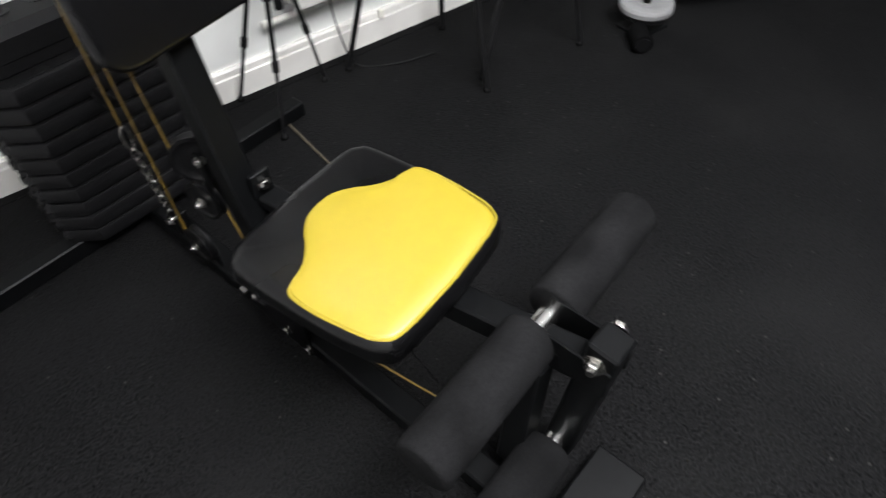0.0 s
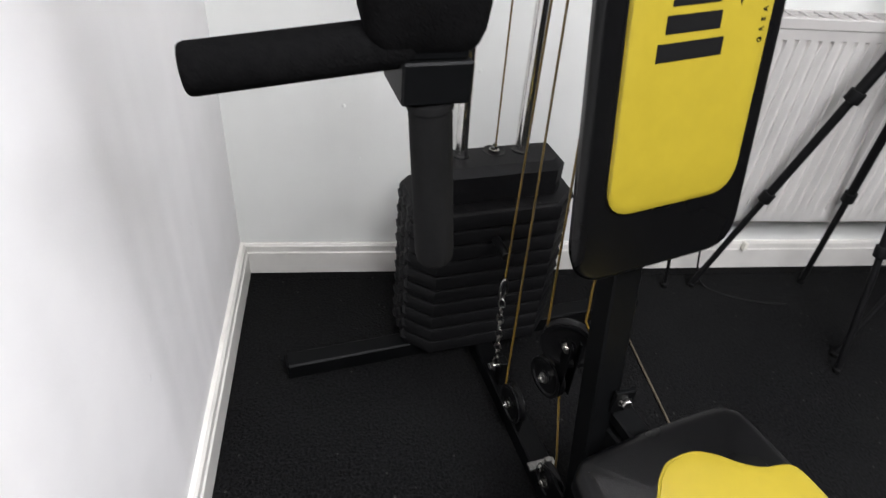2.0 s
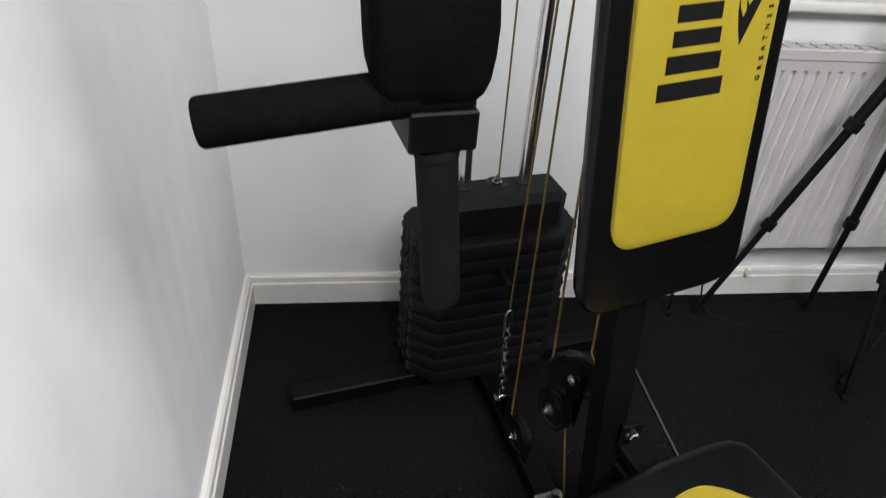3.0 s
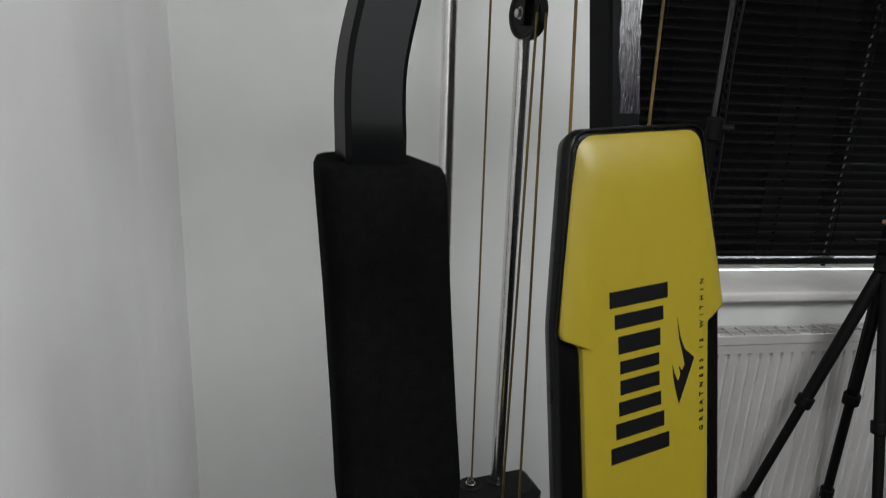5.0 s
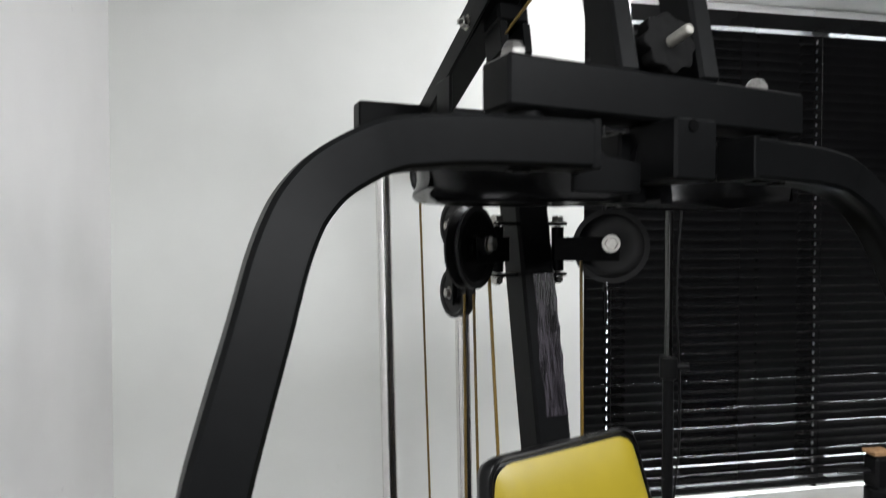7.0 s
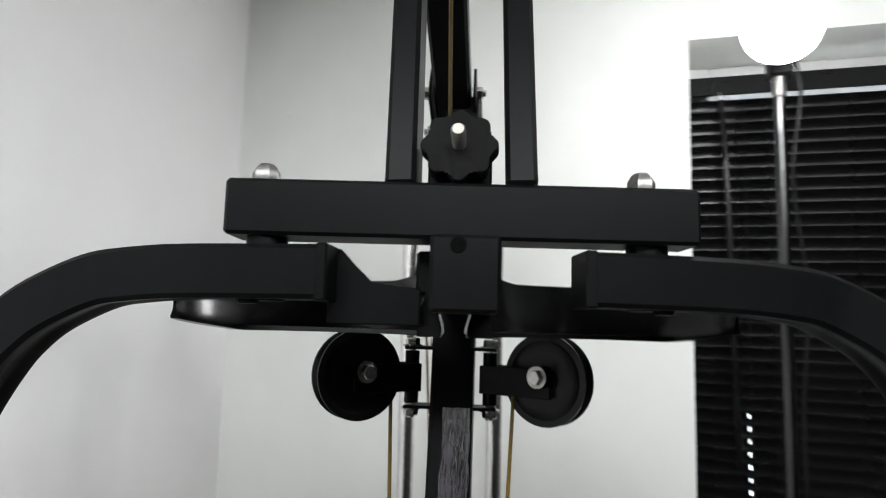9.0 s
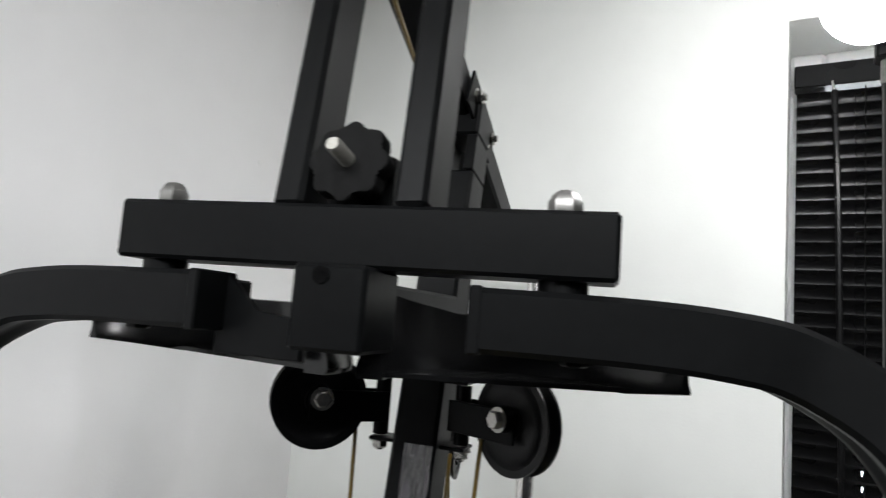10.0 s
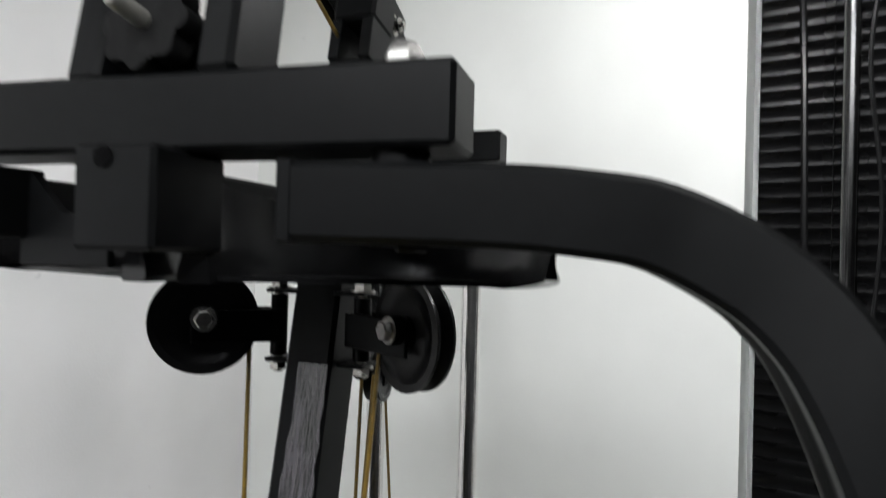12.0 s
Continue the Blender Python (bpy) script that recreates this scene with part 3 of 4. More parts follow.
# hinged front pulleys on the upright
zc = 1.7085
for s, axis, px, py in ((-1, (0.62, -0.785, 0), CX - 0.1115, -0.778), (1, (-0.56, -0.828, 0), CX + 0.1145, -0.766)):
    hx, hy = 0.605 + s * 0.049, -0.733
    ax = Vector(axis)
    along = Vector((px - hx, py - hy, 0)).normalized()
    for dz in (-0.036, 0.036):
        gpart("hinge_plate", box(min(CX + s * 0.02, hx + s * 0.008), max(CX + s * 0.02, hx + s * 0.008), hy - 0.014, hy + 0.02, zc + dz - 0.002, zc + dz + 0.002, 0.0008), STEEL)
    bm = rod((hx, hy, zc - 0.05), (hx, hy, zc + 0.044), 0.0048)
    hex_bolt((hx, hy, zc + 0.039), (0, 0, 1), 0.0092, 0.009, bm=bm)
    hex_bolt((hx, hy, zc - 0.039), (0, 0, -1), 0.0092, 0.009, bm=bm)
    gpart("hinge_bolt", bm, ZINC, label="zinc hinge bolt")
    bm = rod((hx, hy, zc - 0.032), (hx, hy, zc + 0.032), 0.009)
    for k in (-0.0155, 0.0155):
        m = Matrix.Translation(Vector((hx, hy, zc)) + ax * k) @ Matrix((along, ax, Vector((0, 0, 1)))).transposed().to_4x4()
        ln = (Vector((px, py)) - Vector((hx, hy))).length
        box(-0.004, ln + 0.012, -0.002, 0.002, -0.017, 0.017, 0.0008, m=m, bm=bm)
    rod(Vector((px, py, zc + 0.008)) + ax * 0.015, Vector((px, py, zc + 0.008)) + ax * 0.026, 0.0135, sides=18, bm=bm)
    gpart("pulley_fork", bm, STEEL)
    wheel = gpart("pulley_wheel", pulley((px, py, zc + 0.004), ax, 0.054, 0.02), PULLEY, label="black nylon cable pulley")
    bm = hex_bolt(Vector((px, py, zc + 0.008)) + ax * 0.0265, ax, 0.0095, 0.008)
    hex_bolt(Vector((px, py, zc + 0.008)) - ax * 0.0178, -ax, 0.0095, 0.008, bm=bm)
    gpart("axle_bolt", bm, ZINC, wheel, "zinc axle bolt")

# double pulley block hanging behind, and the rear guide pulley
bm = box(0.565, 0.569, -0.545, -0.515, 1.61, 1.765, 0.001)
box(0.591, 0.595, -0.545, -0.515, 1.61, 1.765, 0.001, bm=bm)
gpart("pulley_block", bm, STEEL)
for z in (1.63, 1.745):
    wheel = gpart("pulley_wheel", pulley((0.58, -0.53, z), (1, 0.15, 0), 0.043, 0.02), PULLEY, label="black nylon cable pulley")
    gpart("axle_bolt", hex_bolt((0.565, -0.53, z), (-1, 0, 0), 0.008, 0.008), ZINC, wheel, "zinc axle bolt")
wheel = gpart("pulley_wheel", pulley((0.545, -0.5, 1.835), (0.85, 0.5, 0), 0.043, 0.02), PULLEY, label="black nylon cable pulley")
gpart("axle_bolt", hex_bolt((0.532, -0.507, 1.835), (-0.85, -0.5, 0), 0.008, 0.008), ZINC, wheel, "zinc axle bolt")
gpart("pulley_hanger", box(0.565, 0.571, -0.53, -0.47, 1.82, 2.0, 0.001), STEEL)


# press arms
ARM_LINE = ((0, 1.8145), (0.118, 1.813), (0.176, 1.8085), (0.205, 1.803), (0.233, 1.79), (0.257, 1.774), (0.275, 1.754), (0.286, 1.735), (0.298, 1.705),
            (0.313, 1.655), (0.332, 1.595), (0.346, 1.547), (0.351, 1.515), (0.352, 1.475), (0.349, 1.44), (0.335, 1.25), (0.318, 1.09))
ARM_TUBE = [(-0.024, 0.019), (-0.020, 0.023), (0.020, 0.023), (0.024, 0.019), (0.024, -0.019), (0.020, -0.023), (0.011, -0.023), (0.006, -0.0205), (-0.006, -0.0205), (-0.011, -0.023), (-0.020, -0.023), (-0.024, -0.019)]     # dented along its inner side


def lean(z):
    """How far the arm has come forward at that height."""
    return 0.27 * (1.80 - min(1.80, max(1.485, z)))


def arm(s):
    """s = -1: the arm on the wall side; 1: its mirror image, swung back a little. Built along x from its inner end, its front face at y = 0."""
    place = pose(0.518, -1.027, 0) @ Matrix.Diagonal((-1, 1, 1, 1)) if s < 0 else pose(0.739, -1.007, 0, 0, 0, 9)

    def apart(name, bm, mat, parent=None, label=""):
        bm.transform(GI @ place)
        return part(name, bm, mat, parent or gym, label)

    path = [Vector((p.x, 0.024 - lean(p.z), p.z)) for p in smooth_line([(u, 0, z) for u, z in ARM_LINE], 4)]
    body = apart("press_arm", sweep(ARM_TUBE, path, (0, 1, 0)), STEEL)
    apart("end_cap", box(-0.004, 0.006, -0.0005, 0.0485, 1.7905, 1.8385, 0.0015), STEEL, body)
    # foam pad
    own = bmesh.new()
    rings = []
    for z, k in ((1.464, 0.84), (1.4625, 0.93), (1.457, 0.985), (1.447, 1.0), (1.35, 1.0), (1.25, 1.0), (1.185, 1.0), (1.16, 0.985), (1.14, 0.95), (1.128, 0.88), (1.121, 0.78), (1.118, 0.6)):
        t = min(1.0, max(0.0, (1.46 - z) / 0.28))
        cu, w = 0.3485 - 0.0225 * t, 0.098 + 0.012 * t - 0.003 * math.sin(math.pi * t)
        rings.append([own.verts.new((cu + px * k * (1 - 1.9 * (py + 0.05)), -0.057 + py * k, z)) for px, py in rounded(w, 0.1, 0.017, 4)])
    for a, b in zip(rings, rings[1:]):
        for i in range(len(a)):
            own.faces.new((a[i], a[(i + 1) % len(a)], b[(i + 1) % len(a)], b[i]))
    own.faces.new(rings[0])
    own.faces.new(rings[-1][::-1])
    apart("arm_pad", own, FOAM, body, "black foam forearm pad")
    apart("handle_bracket", box(0.2855, 0.3475, -0.103, -0.036, 1.0785, 1.116, 0.002), STEEL, body)
    apart("handle_collar", box(0.2885, 0.3475, -0.097, -0.03, 1.1155, 1.15, 0.002), STEEL, body)
    own = lathe([(0.0175, 1.0765), (0.0208, 1.0755), (0.0212, 1.072), (0.0208, 1.0685), (0.0198, 1.0675), (0.0198, 0.915), (0.0185, 0.905), (0.014, 0.9)], sides=28)
    own.transform(Matrix.Translation((0.3175, -0.085, 1.08)) @ pose(0, 0, 0, -3, 4.6, 0) @ Matrix.Translation((0, 0, -1.08)))
    apart("vertical_grip", own, GRIP, body, "black rubber vertical grip")
    apart("grip_stem", rod((0.3175, -0.085, 1.09), (0.3173, -0.085, 1.07), 0.0155), STEEL, body)
    apart("side_grip", rod((0.335, -0.08, 1.1265), (0.515, -0.08, 1.1095), 0.0208, sides=28, bev=0.006), FOAM, body, "black foam side grip")
    # half-round cable guide behind the arm, grooved outside
    own = bmesh.new()
    cu, cn, rad = 0.031, 0.063, 0.121
    section = [(-0.002, 1.8185), (0.001, 1.8195), (0.005, 1.819), (0.007, 1.816), (0.006, 1.811), (0.002, 1.803), (0.001, 1.792), (0.002, 1.781), (0.006, 1.771), (0.007, 1.766), (0.005, 1.7625), (-0.016, 1.7625), (-0.015, 1.772), (-0.011, 1.785), (-0.006, 1.80)]
    rings = []
    for i in range(37):
        a = radians(-6 + 192 * i / 36)
        rings.append([own.verts.new((cu + (rad + r * min(1.0, 0.3 + i / 9)) * math.cos(a), cn + (rad + r * min(1.0, 0.3 + i / 9)) * math.sin(a), z - 0.034 * max(0.0, min(1.0, (50 - math.degrees(a)) / 50)) * (z - 1.7625) / 0.0565 + 0.010 * max(0.0, 1 - i / 8) + 0.02 * max(0.0, (i - 24) / 12) * (z - 1.7625) / 0.0565)) for r, z in section])
    for a, b in zip(rings, rings[1:]):
        for i in range(len(section)):
            own.faces.new((a[i], a[(i + 1) % len(section)], b[(i + 1) % len(section)], b[i]))
    own.faces.new(rings[0])
    own.faces.new(rings[-1][::-1])
    guide = apart("cable_guide", own, GUIDE, body, "half-round black cable guide")
    outline = [(cu + (rad - 0.003) * math.cos(radians(a)), cn + (rad - 0.003) * math.sin(radians(a))) for a in range(30, 185, 8)]
    apart("guide_floor", slab(outline, 1.764, 1.768), GUIDE, guide)
    apart("guide_bracket", box(0.006, 0.06, 0.046, 0.084, 1.80, 1.834, 0.002), STEEL, body)
    if s < 0:
        plate = [(0.004, 1.8375), (-0.006, 1.8375), (-0.034, 1.808), (-0.078, 1.804), (-0.078, 1.772), (0.004, 1.772)]
        apart("stop_plate", slab(plate, 0.0, 0.006, 0.001, 1, Matrix(((1, 0, 0, 0), (0, 0, 1, 0.036), (0, 1, 0, 0), (0, 0, 0, 1)))), STEEL, body)
    apart("arm_pivot", rod((0.06, 0.034, 1.79), (0.06, 0.034, 1.85), 0.018), STEEL, body)
    apart("arm_bolt", hex_bolt((0.07, 0.022, 1.793), (0, 0, -1), 0.01, 0.006), STEEL, body)


arm(-1)
arm(1)

# backrest, leaning with the upright and a little askew
BACK = pose(0.6035, -0.9295, 1.1547, 0, 0, 5.5) @ pose(0, 0, 0, 81.0) @ pose(0, 0, 0, 0, 0, 2.6)
half = [(0.116, 0.326, 0.03), (0.1485, 0.075, 0.25), (0.153, -0.447, 0.06)]


def outline_of(pts, n=4):
    line = [(p.x, p.y) for p in smooth_line([(x, y, 0) for x, y in pts], n)]
    return line[::-1] + [(-x, y) for x, y in line[1:-1]]


backrest = gpart("backrest", cushion(mirrored(half), -0.052, -0.0105, 0.012, BACK, low=0.028), VINYL, label="black vinyl backrest with a yellow front panel")
yel = [(0.1055, 0.322, 0.028), (0.1455, 0.064, 0.014), (0.113, 0.054, 0.022), (0.113, -0.335, 0.045)]
gpart("front_panel", crowned(mirrored(yel), -0.03, 0.002, lambda x, y: 0.005 + 0.010 * min(1, max(0, (y - 0.06) / 0.14)), BACK, 0.24), YELLOW, backrest, "yellow vinyl panel")
rim = mirrored(yel)
loop = [BACK @ Vector((x * 1.012, y * 1.005, -0.0105)) for x, y in rim + rim[:2]]
gpart("piping", cable_path(loop, 0.0022, 6), VINYL, backrest)
gpart("backrest_mount", box(-0.05, 0.05, -0.3, 0.25, -0.085, -0.047, 0.003, m=BACK), STEEL, backrest)
# the maker's mark as plain blocks running up the pad
mark = None
y = -0.128
for w in (0.034, 0.033, 0.029, 0.03, 0.026, 0.036, 0.029, 0.032):
    mid = abs((y + w / 2) / 0.128)
    h = 0.034 + 0.024 * min(1.0, mid) ** 2
    bm = box(-0.020 - h, -0.020 + h, y + w * 0.16, y + w * 0.84, 0.001, 0.0026, 0.0, m=BACK)
    if mark:
        gpart("block", bm, INK, mark)
    else:
        mark = gpart("printed_mark", bm, INK, backrest, "black printed block mark")
    y += w
sw = [(0.0445, 0.061), (0.05, 0.035), (0.0575, 0.016), (0.0763, -0.0006), (0.0608, -0.0347), (0.0472, -0.0634), (0.0415, -0.045), (0.0365, -0.022), (0.0355, -0.0041), (0.039, -0.017), (0.0455, -0.03), (0.05, -0.021), (0.0475, -0.008), (0.053, -0.016), (0.0585, -0.008), (0.0545, 0.008), (0.0485, 0.03)]
gpart("printed_emblem", slab([(x + 0.0035, y) for x, y in sw], 0.001, 0.0026, 0, m=BACK), INK, backrest, "black printed swoosh emblem")
me = lettering("printed_slogan", "GREATNESS IS WITHIN", 0.0105, GI @ BACK @ pose(0.0945, -0.0015, 0.0022, 0, 0, 90), INK, backrest, 2.25)
me["label"] = "small black printed slogan"

# torn label on the upright
rng = random.Random(12)
lm = Matrix.Translation((CX + 0.006, up_y(1.58) - 0.0278, 1.58)) @ pose(0, 0, 0, 90 - 11.3)
edge = [(-0.016 + rng.uniform(-0.003, 0.003), -0.097 + k * 0.0194) for k in range(11)]
edge2 = [(0.0195 + rng.uniform(-0.003, 0.0), -0.097 + k * 0.0194) for k in range(11)]
LABEL = material("torn_label", (0.035, 0.031, 0.037), 0.18, spec=1.0, scale=75, vary=1.0, bump=0.6, bscale=160)
for q in list(LABEL.node_tree.nodes):
    if q.type == "TEX_NOISE":       # torn in upright strips
        link = q.inputs["Vector"].links[0]
        mp = LABEL.node_tree.nodes.new("ShaderNodeMapping")
        mp.inputs["Scale"].default_value = (3.5, 1.0, 0.35)
        LABEL.node_tree.links.new(link.from_socket, mp.inputs["Vector"])
        LABEL.node_tree.links.new(mp.outputs[0], q.inputs["Vector"])
    if q.type == "MAP_RANGE" and abs(q.inputs["To Max"].default_value - 2.0) < 1e-6:
        q.inputs["From Min"].default_value, q.inputs["From Max"].default_value = 0.17, 0.27
        q.inputs["To Min"].default_value, q.inputs["To Max"].default_value = 0.03, 1.1
gpart("torn_label", slab(edge2 + edge[::-1], 0, 0.0006, 0, m=lm), LABEL, label="half torn off pale label")

# seat
SX, SY, SZ = 0.674, -1.262, 0.441
SEAT = Matrix.Translation((SX, SY, SZ)) @ pose(0, 0, 0, 1.5, 0, 7.5)
halfs = [(0.0, 0.178), (0.13, 0.173), (0.164, 0.159), (0.181, 0.125), (0.184, -0.03), (0.178, -0.11), (0.166, -0.153), (0.132, -0.176), (0.0, -0.184)]
seat = gpart("seat", cushion(outline_of(halfs), -0.062, -0.005, 0.026, SEAT, low=0.008), VINYL, label="black vinyl seat with a yellow front half")
front = [(0.0, 0.108), (0.03, 0.104), (0.06, 0.085), (0.085, 0.06), (0.115, 0.04), (0.15, 0.031), (0.170, 0.018), (0.174, -0.03), (0.167, -0.105), (0.156, -0.144), (0.125, -0.165), (0.0, -0.173)]
gpart("front_panel", crowned(outline_of(front), -0.03, 0.001, lambda x, y: 0.003 + 0.0045 * min(1, max(0, (-0.02 - y) / 0.1)), SEAT, 0.24), YELLOW, seat, "yellow vinyl panel")
rim = outline_of(front)
gpart("piping", cable_path([SEAT @ Vector((x * 1.012, y * 1.012, -0.0055)) for x, y in rim + rim[:2]], 0.0022, 6), YELLOW, seat, "pale yellow piping")
gpart("seat_beam", beam((0.635, -0.985, 0.33), (0.759, -1.645, 0.335), 0.052, 0.05), STEEL)
bm = box(0.614, 0.656, -1.022, -1.012, 0.395, 0.45, 0.002)
beam((0.64, -1.012, 0.385), (0.668, -1.12, 0.362), 0.045, 0.03, bm=bm)
gpart("seat_bracket", bm, STEEL)
gpart("bolt", hex_bolt((0.637, -1.022, 0.424), (0, -1, 0.1), 0.0105, 0.011), ZINC, label="zinc hex bolt")

# leg curl lever with foam rollers
lever = gpart("leg_lever", beam((0.763, -1.682, 0.422), (0.752, -1.652, 0.045), 0.058, 0.054), STEEL)
bm = box(0.728, 0.733, -1.705, -1.56, 0.325, 0.39, 0.002)
box(0.793, 0.798, -1.705, -1.555, 0.325, 0.39, 0.002, bm=bm)
gpart("lever_plate", bm, STEEL, lever)
gpart("pivot_bolt", hex_bolt((0.727, -1.678, 0.395), (-1, -0.15, 0.1), 0.0135, 0.013, thread=0.006), ZINC, lever, "zinc pivot nut")
gpart("pivot_bolt", hex_bolt((0.799, -1.672, 0.40), (1, 0.15, 0.1), 0.0135, 0.012), ZINC, lever, "zinc pivot bolt head")
gpart("roller_tube", rod((0.46, -1.577, 0.354), (1.07, -1.546, 0.354), 0.0185, sides=24), CHROME, lever, "chrome roller tube")
gpart("foam_roller", rod((0.455, -1.577, 0.354), (0.733, -1.563, 0.354), 0.049, sides=36, bev=0.01), ROLLER, lever, "black foam leg roller")
gpart("foam_roller", rod((0.795, -1.560, 0.354), (1.078, -1.5455, 0.354), 0.049, sides=36, bev=0.01), ROLLER, lever, "black foam leg roller")
gpart("lower_tube", rod((0.46, -1.668, 0.11), (0.80, -1.648, 0.11), 0.0185, sides=24), CHROME, lever, "chrome roller tube")
gpart("foam_roller", rod((0.43, -1.668, 0.11), (0.70, -1.654, 0.11), 0.049, sides=36, bev=0.01), ROLLER, lever, "black foam leg roller")
gpart("front_leg", beam((0.72, -1.585, 0.32), (0.672, -1.6, 0.05), 0.05, 0.05), STEEL)
gpart("front_foot", box(0.40, 0.797, -1.815, -1.712, 0.0, 0.05, 0.004), STEEL)

# lower pulleys
for x, y, z, ax, r in ((0.609, -0.856, 0.41, (0.62, 0.78, 0), 0.057), (0.594, -0.838, 0.295, (1, 0.2, 0), 0.047), (0.57, -0.766, 0.123, (1, 0.05, 0), 0.047), (0.585, -0.955, 0.085, (1, 0.1, 0), 0.04)):
    d = Vector(ax).normalized()
    wheel = gpart("pulley_wheel", pulley((x, y, z), d, r, 0.02), PULLEY, label="black nylon cable pulley")
    gpart("axle_bolt", hex_bolt(Vector((x, y, z)) - d * 0.013, -d, 0.009, 0.009, thread=0.005), ZINC, wheel, "zinc axle bolt")
bm = box(0.598, 0.601, -0.885, -0.83, 0.28, 0.43, 0.001)
box(0.62, 0.623, -0.885, -0.83, 0.28, 0.43, 0.001, bm=bm)
gpart("pulley_block", bm, STEEL)
bm = box(0.580, 0.586, -0.80, -0.735, 0.05, 0.15, 0.001)
gpart("pulley_bracket", bm, STEEL)

bm = box(0.566, 0.632, -0.907, -0.885, 0.05, 0.058, 0.0015)
box(0.606, 0.622, -0.903, -0.889, 0.057, 0.07, 0.002, bm=bm)
gpart("cable_clip", bm, DULLZINC, label="dull zinc cable clip")

# guide rods
for x, x1 in ((0.5225, 0.4945), (0.669, 0.655)):
    gpart("guide_rod", rod((x, -0.4135, 0.05), (x1, -0.357, 1.94), 0.0148, sides=32), CHROME, label="chrome guide rod")

# cables
def cable(points, r=0.0024):
    gpart("cable", cable_path(points, r, 8), CABLE, label="amber coated steel cable")


cable([(0.600, -0.395, 0.6), (0.537, -0.455, 1.83)], 0.0021)
cable([(0.575, -0.572, 1.63), (0.566, -0.624, 0.39)])
cable([(0.592, -0.572, 1.63), (0.562, -0.73, 0.14)])
cable([(0.533, -0.752, 1.70), (0.575, -0.82, 0.42)])
cable([(0.683, -0.75, 1.70), (0.632, -0.848, 0.555), (0.629, -0.862, 0.472), (0.645, -0.885, 0.43)])
cable([(0.612, -0.80, 0.315), (0.622, -0.835, 0.30), (0.618, -0.915, 0.105), (0.605, -0.945, 0.06)])
cable([(0.592, -0.97, 0.06), (0.668, -1.5, 0.075)])
cable([(0.588, -0.635, 2.005), (0.607, -0.9, 2.115), (0.613, -0.97, 2.15)])

# chain to the selector
chain = gpart("chain", rod((0.56, -0.64, 0.115), (0.605, -0.64, 0.115), 0.005), ZINC, label="zinc link chain with snap hook")
gpart("chain_anchor", box(0.585, 0.604, -0.655, -0.625, 0.05, 0.13, 0.002), STEEL)
gpart("bolt", hex_bolt((0.566, -0.64, 0.115), (-1, 0, 0), 0.009, 0.009), ZINC, label="zinc hex bolt")
p0, p1 = Vector((0.576, -0.638, 0.115)), Vector((0.566, -0.628, 0.325))
for k in range(9):
    a, b = p0.lerp(p1, k / 9), p0.lerp(p1, (k + 1.25) / 9)
    mm, ln = between(a, b)
    pts = [mm @ Vector((math.cos(t * math.tau / 16) * 0.008 * (1 if k % 2 else 0), math.cos(t * math.tau / 16) * 0.008 * (0 if k % 2 else 1), math.sin(t * math.tau / 16) * ln / 2)) for t in range(18)]
    gpart("link", cable_path(pts, 0.0021, 6), ZINC, chain)
pts = [Vector((0.566 + 0.009 * math.cos(t * math.tau / 20), -0.626, 0.36 + 0.03 * math.sin(t * math.tau / 20))) for t in range(22)]
gpart("snap_hook", cable_path(pts, 0.003, 6), ZINC, chain)

# ---- weight stack ----
stack = thing("weight_stack", "stack of black moulded weight plates on chrome guide rods", "weight stack", at=pose(0.591, -0.412, 0.05))


def plate_outline(w, d, cut):
    return [(-w / 2 + cut, -d / 2), (w / 2 - cut, -d / 2), (w / 2, -d / 2 + cut), (w / 2, d / 2 - cut * 0.5), (w / 2 - cut * 0.5, d / 2), (-w / 2 + cut * 0.5, d / 2), (-w / 2, d / 2 - cut * 0.5), (-w / 2, -d / 2 + cut)]


PH = 0.0446
bm = slab(plate_outline(0.412, 0.2, 0.056), 0.0012, PH - 0.0012, 0.0085, 2)
slab(plate_outline(0.396, 0.176, 0.052), 0, PH, 0.0, bm=bm)
for s in (-1, 1):
    for k in range(3):      # moulded lozenges round the rim
        own = bmesh.new()
        y, c = -0.03 + k * 0.042, Vector((s * 0.206, 0, PH / 2))
        ring = [own.verts.new(c + Vector((-s * 0.004, y + a, b))) for a, b in ((-0.0205, 0), (0, -PH / 2 + 0.001), (0.0205, 0), (0, PH / 2 - 0.001))]
        inner = [own.verts.new(c + Vector((s * 0.006, y + a * 0.55, b * 0.55))) for a, b in ((-0.0205, 0), (0, -PH / 2 + 0.001), (0.0205, 0), (0, PH / 2 - 0.001))]
        own.faces.new(inner)
        for i in range(4):
            own.faces.new((ring[i], ring[(i + 1) % 4], inner[(i + 1) % 4], inner[i]))
        own.faces.new(ring[::-1])
        join(bm, own)
plate_mesh = finish(bm, "weight_plate", PLATE)
for k in range(10):
    ob = new("weight_plate", plate_mesh)
    ob.parent = stack
    ob.matrix_basis = pose(0.0008 * math.sin(k * 5.1), 0.0007 * math.cos(k * 3.3), k * PH)
top = 10 * PH
bm = slab(plate_outline(0.335, 0.112, 0.02), top, top + 0.03, 0.003, 1)
slab(plate_outline(0.345, 0.12, 0.03), top + 0.03, top + 0.09, 0.018, 1, bm=bm, top_only=True)
head = part("head_block", bm, PLATE, stack, "black moulded head block")
bm = lathe([(0.027, -0.001), (0.027, 0.0012), (0.0255, 0.0014), (0.0235, 0.0004), (0.01, 0.0004)], pose(0.009, 0.022, top + 0.09), 28)
part("cable_washer", bm, PULLEY, head)
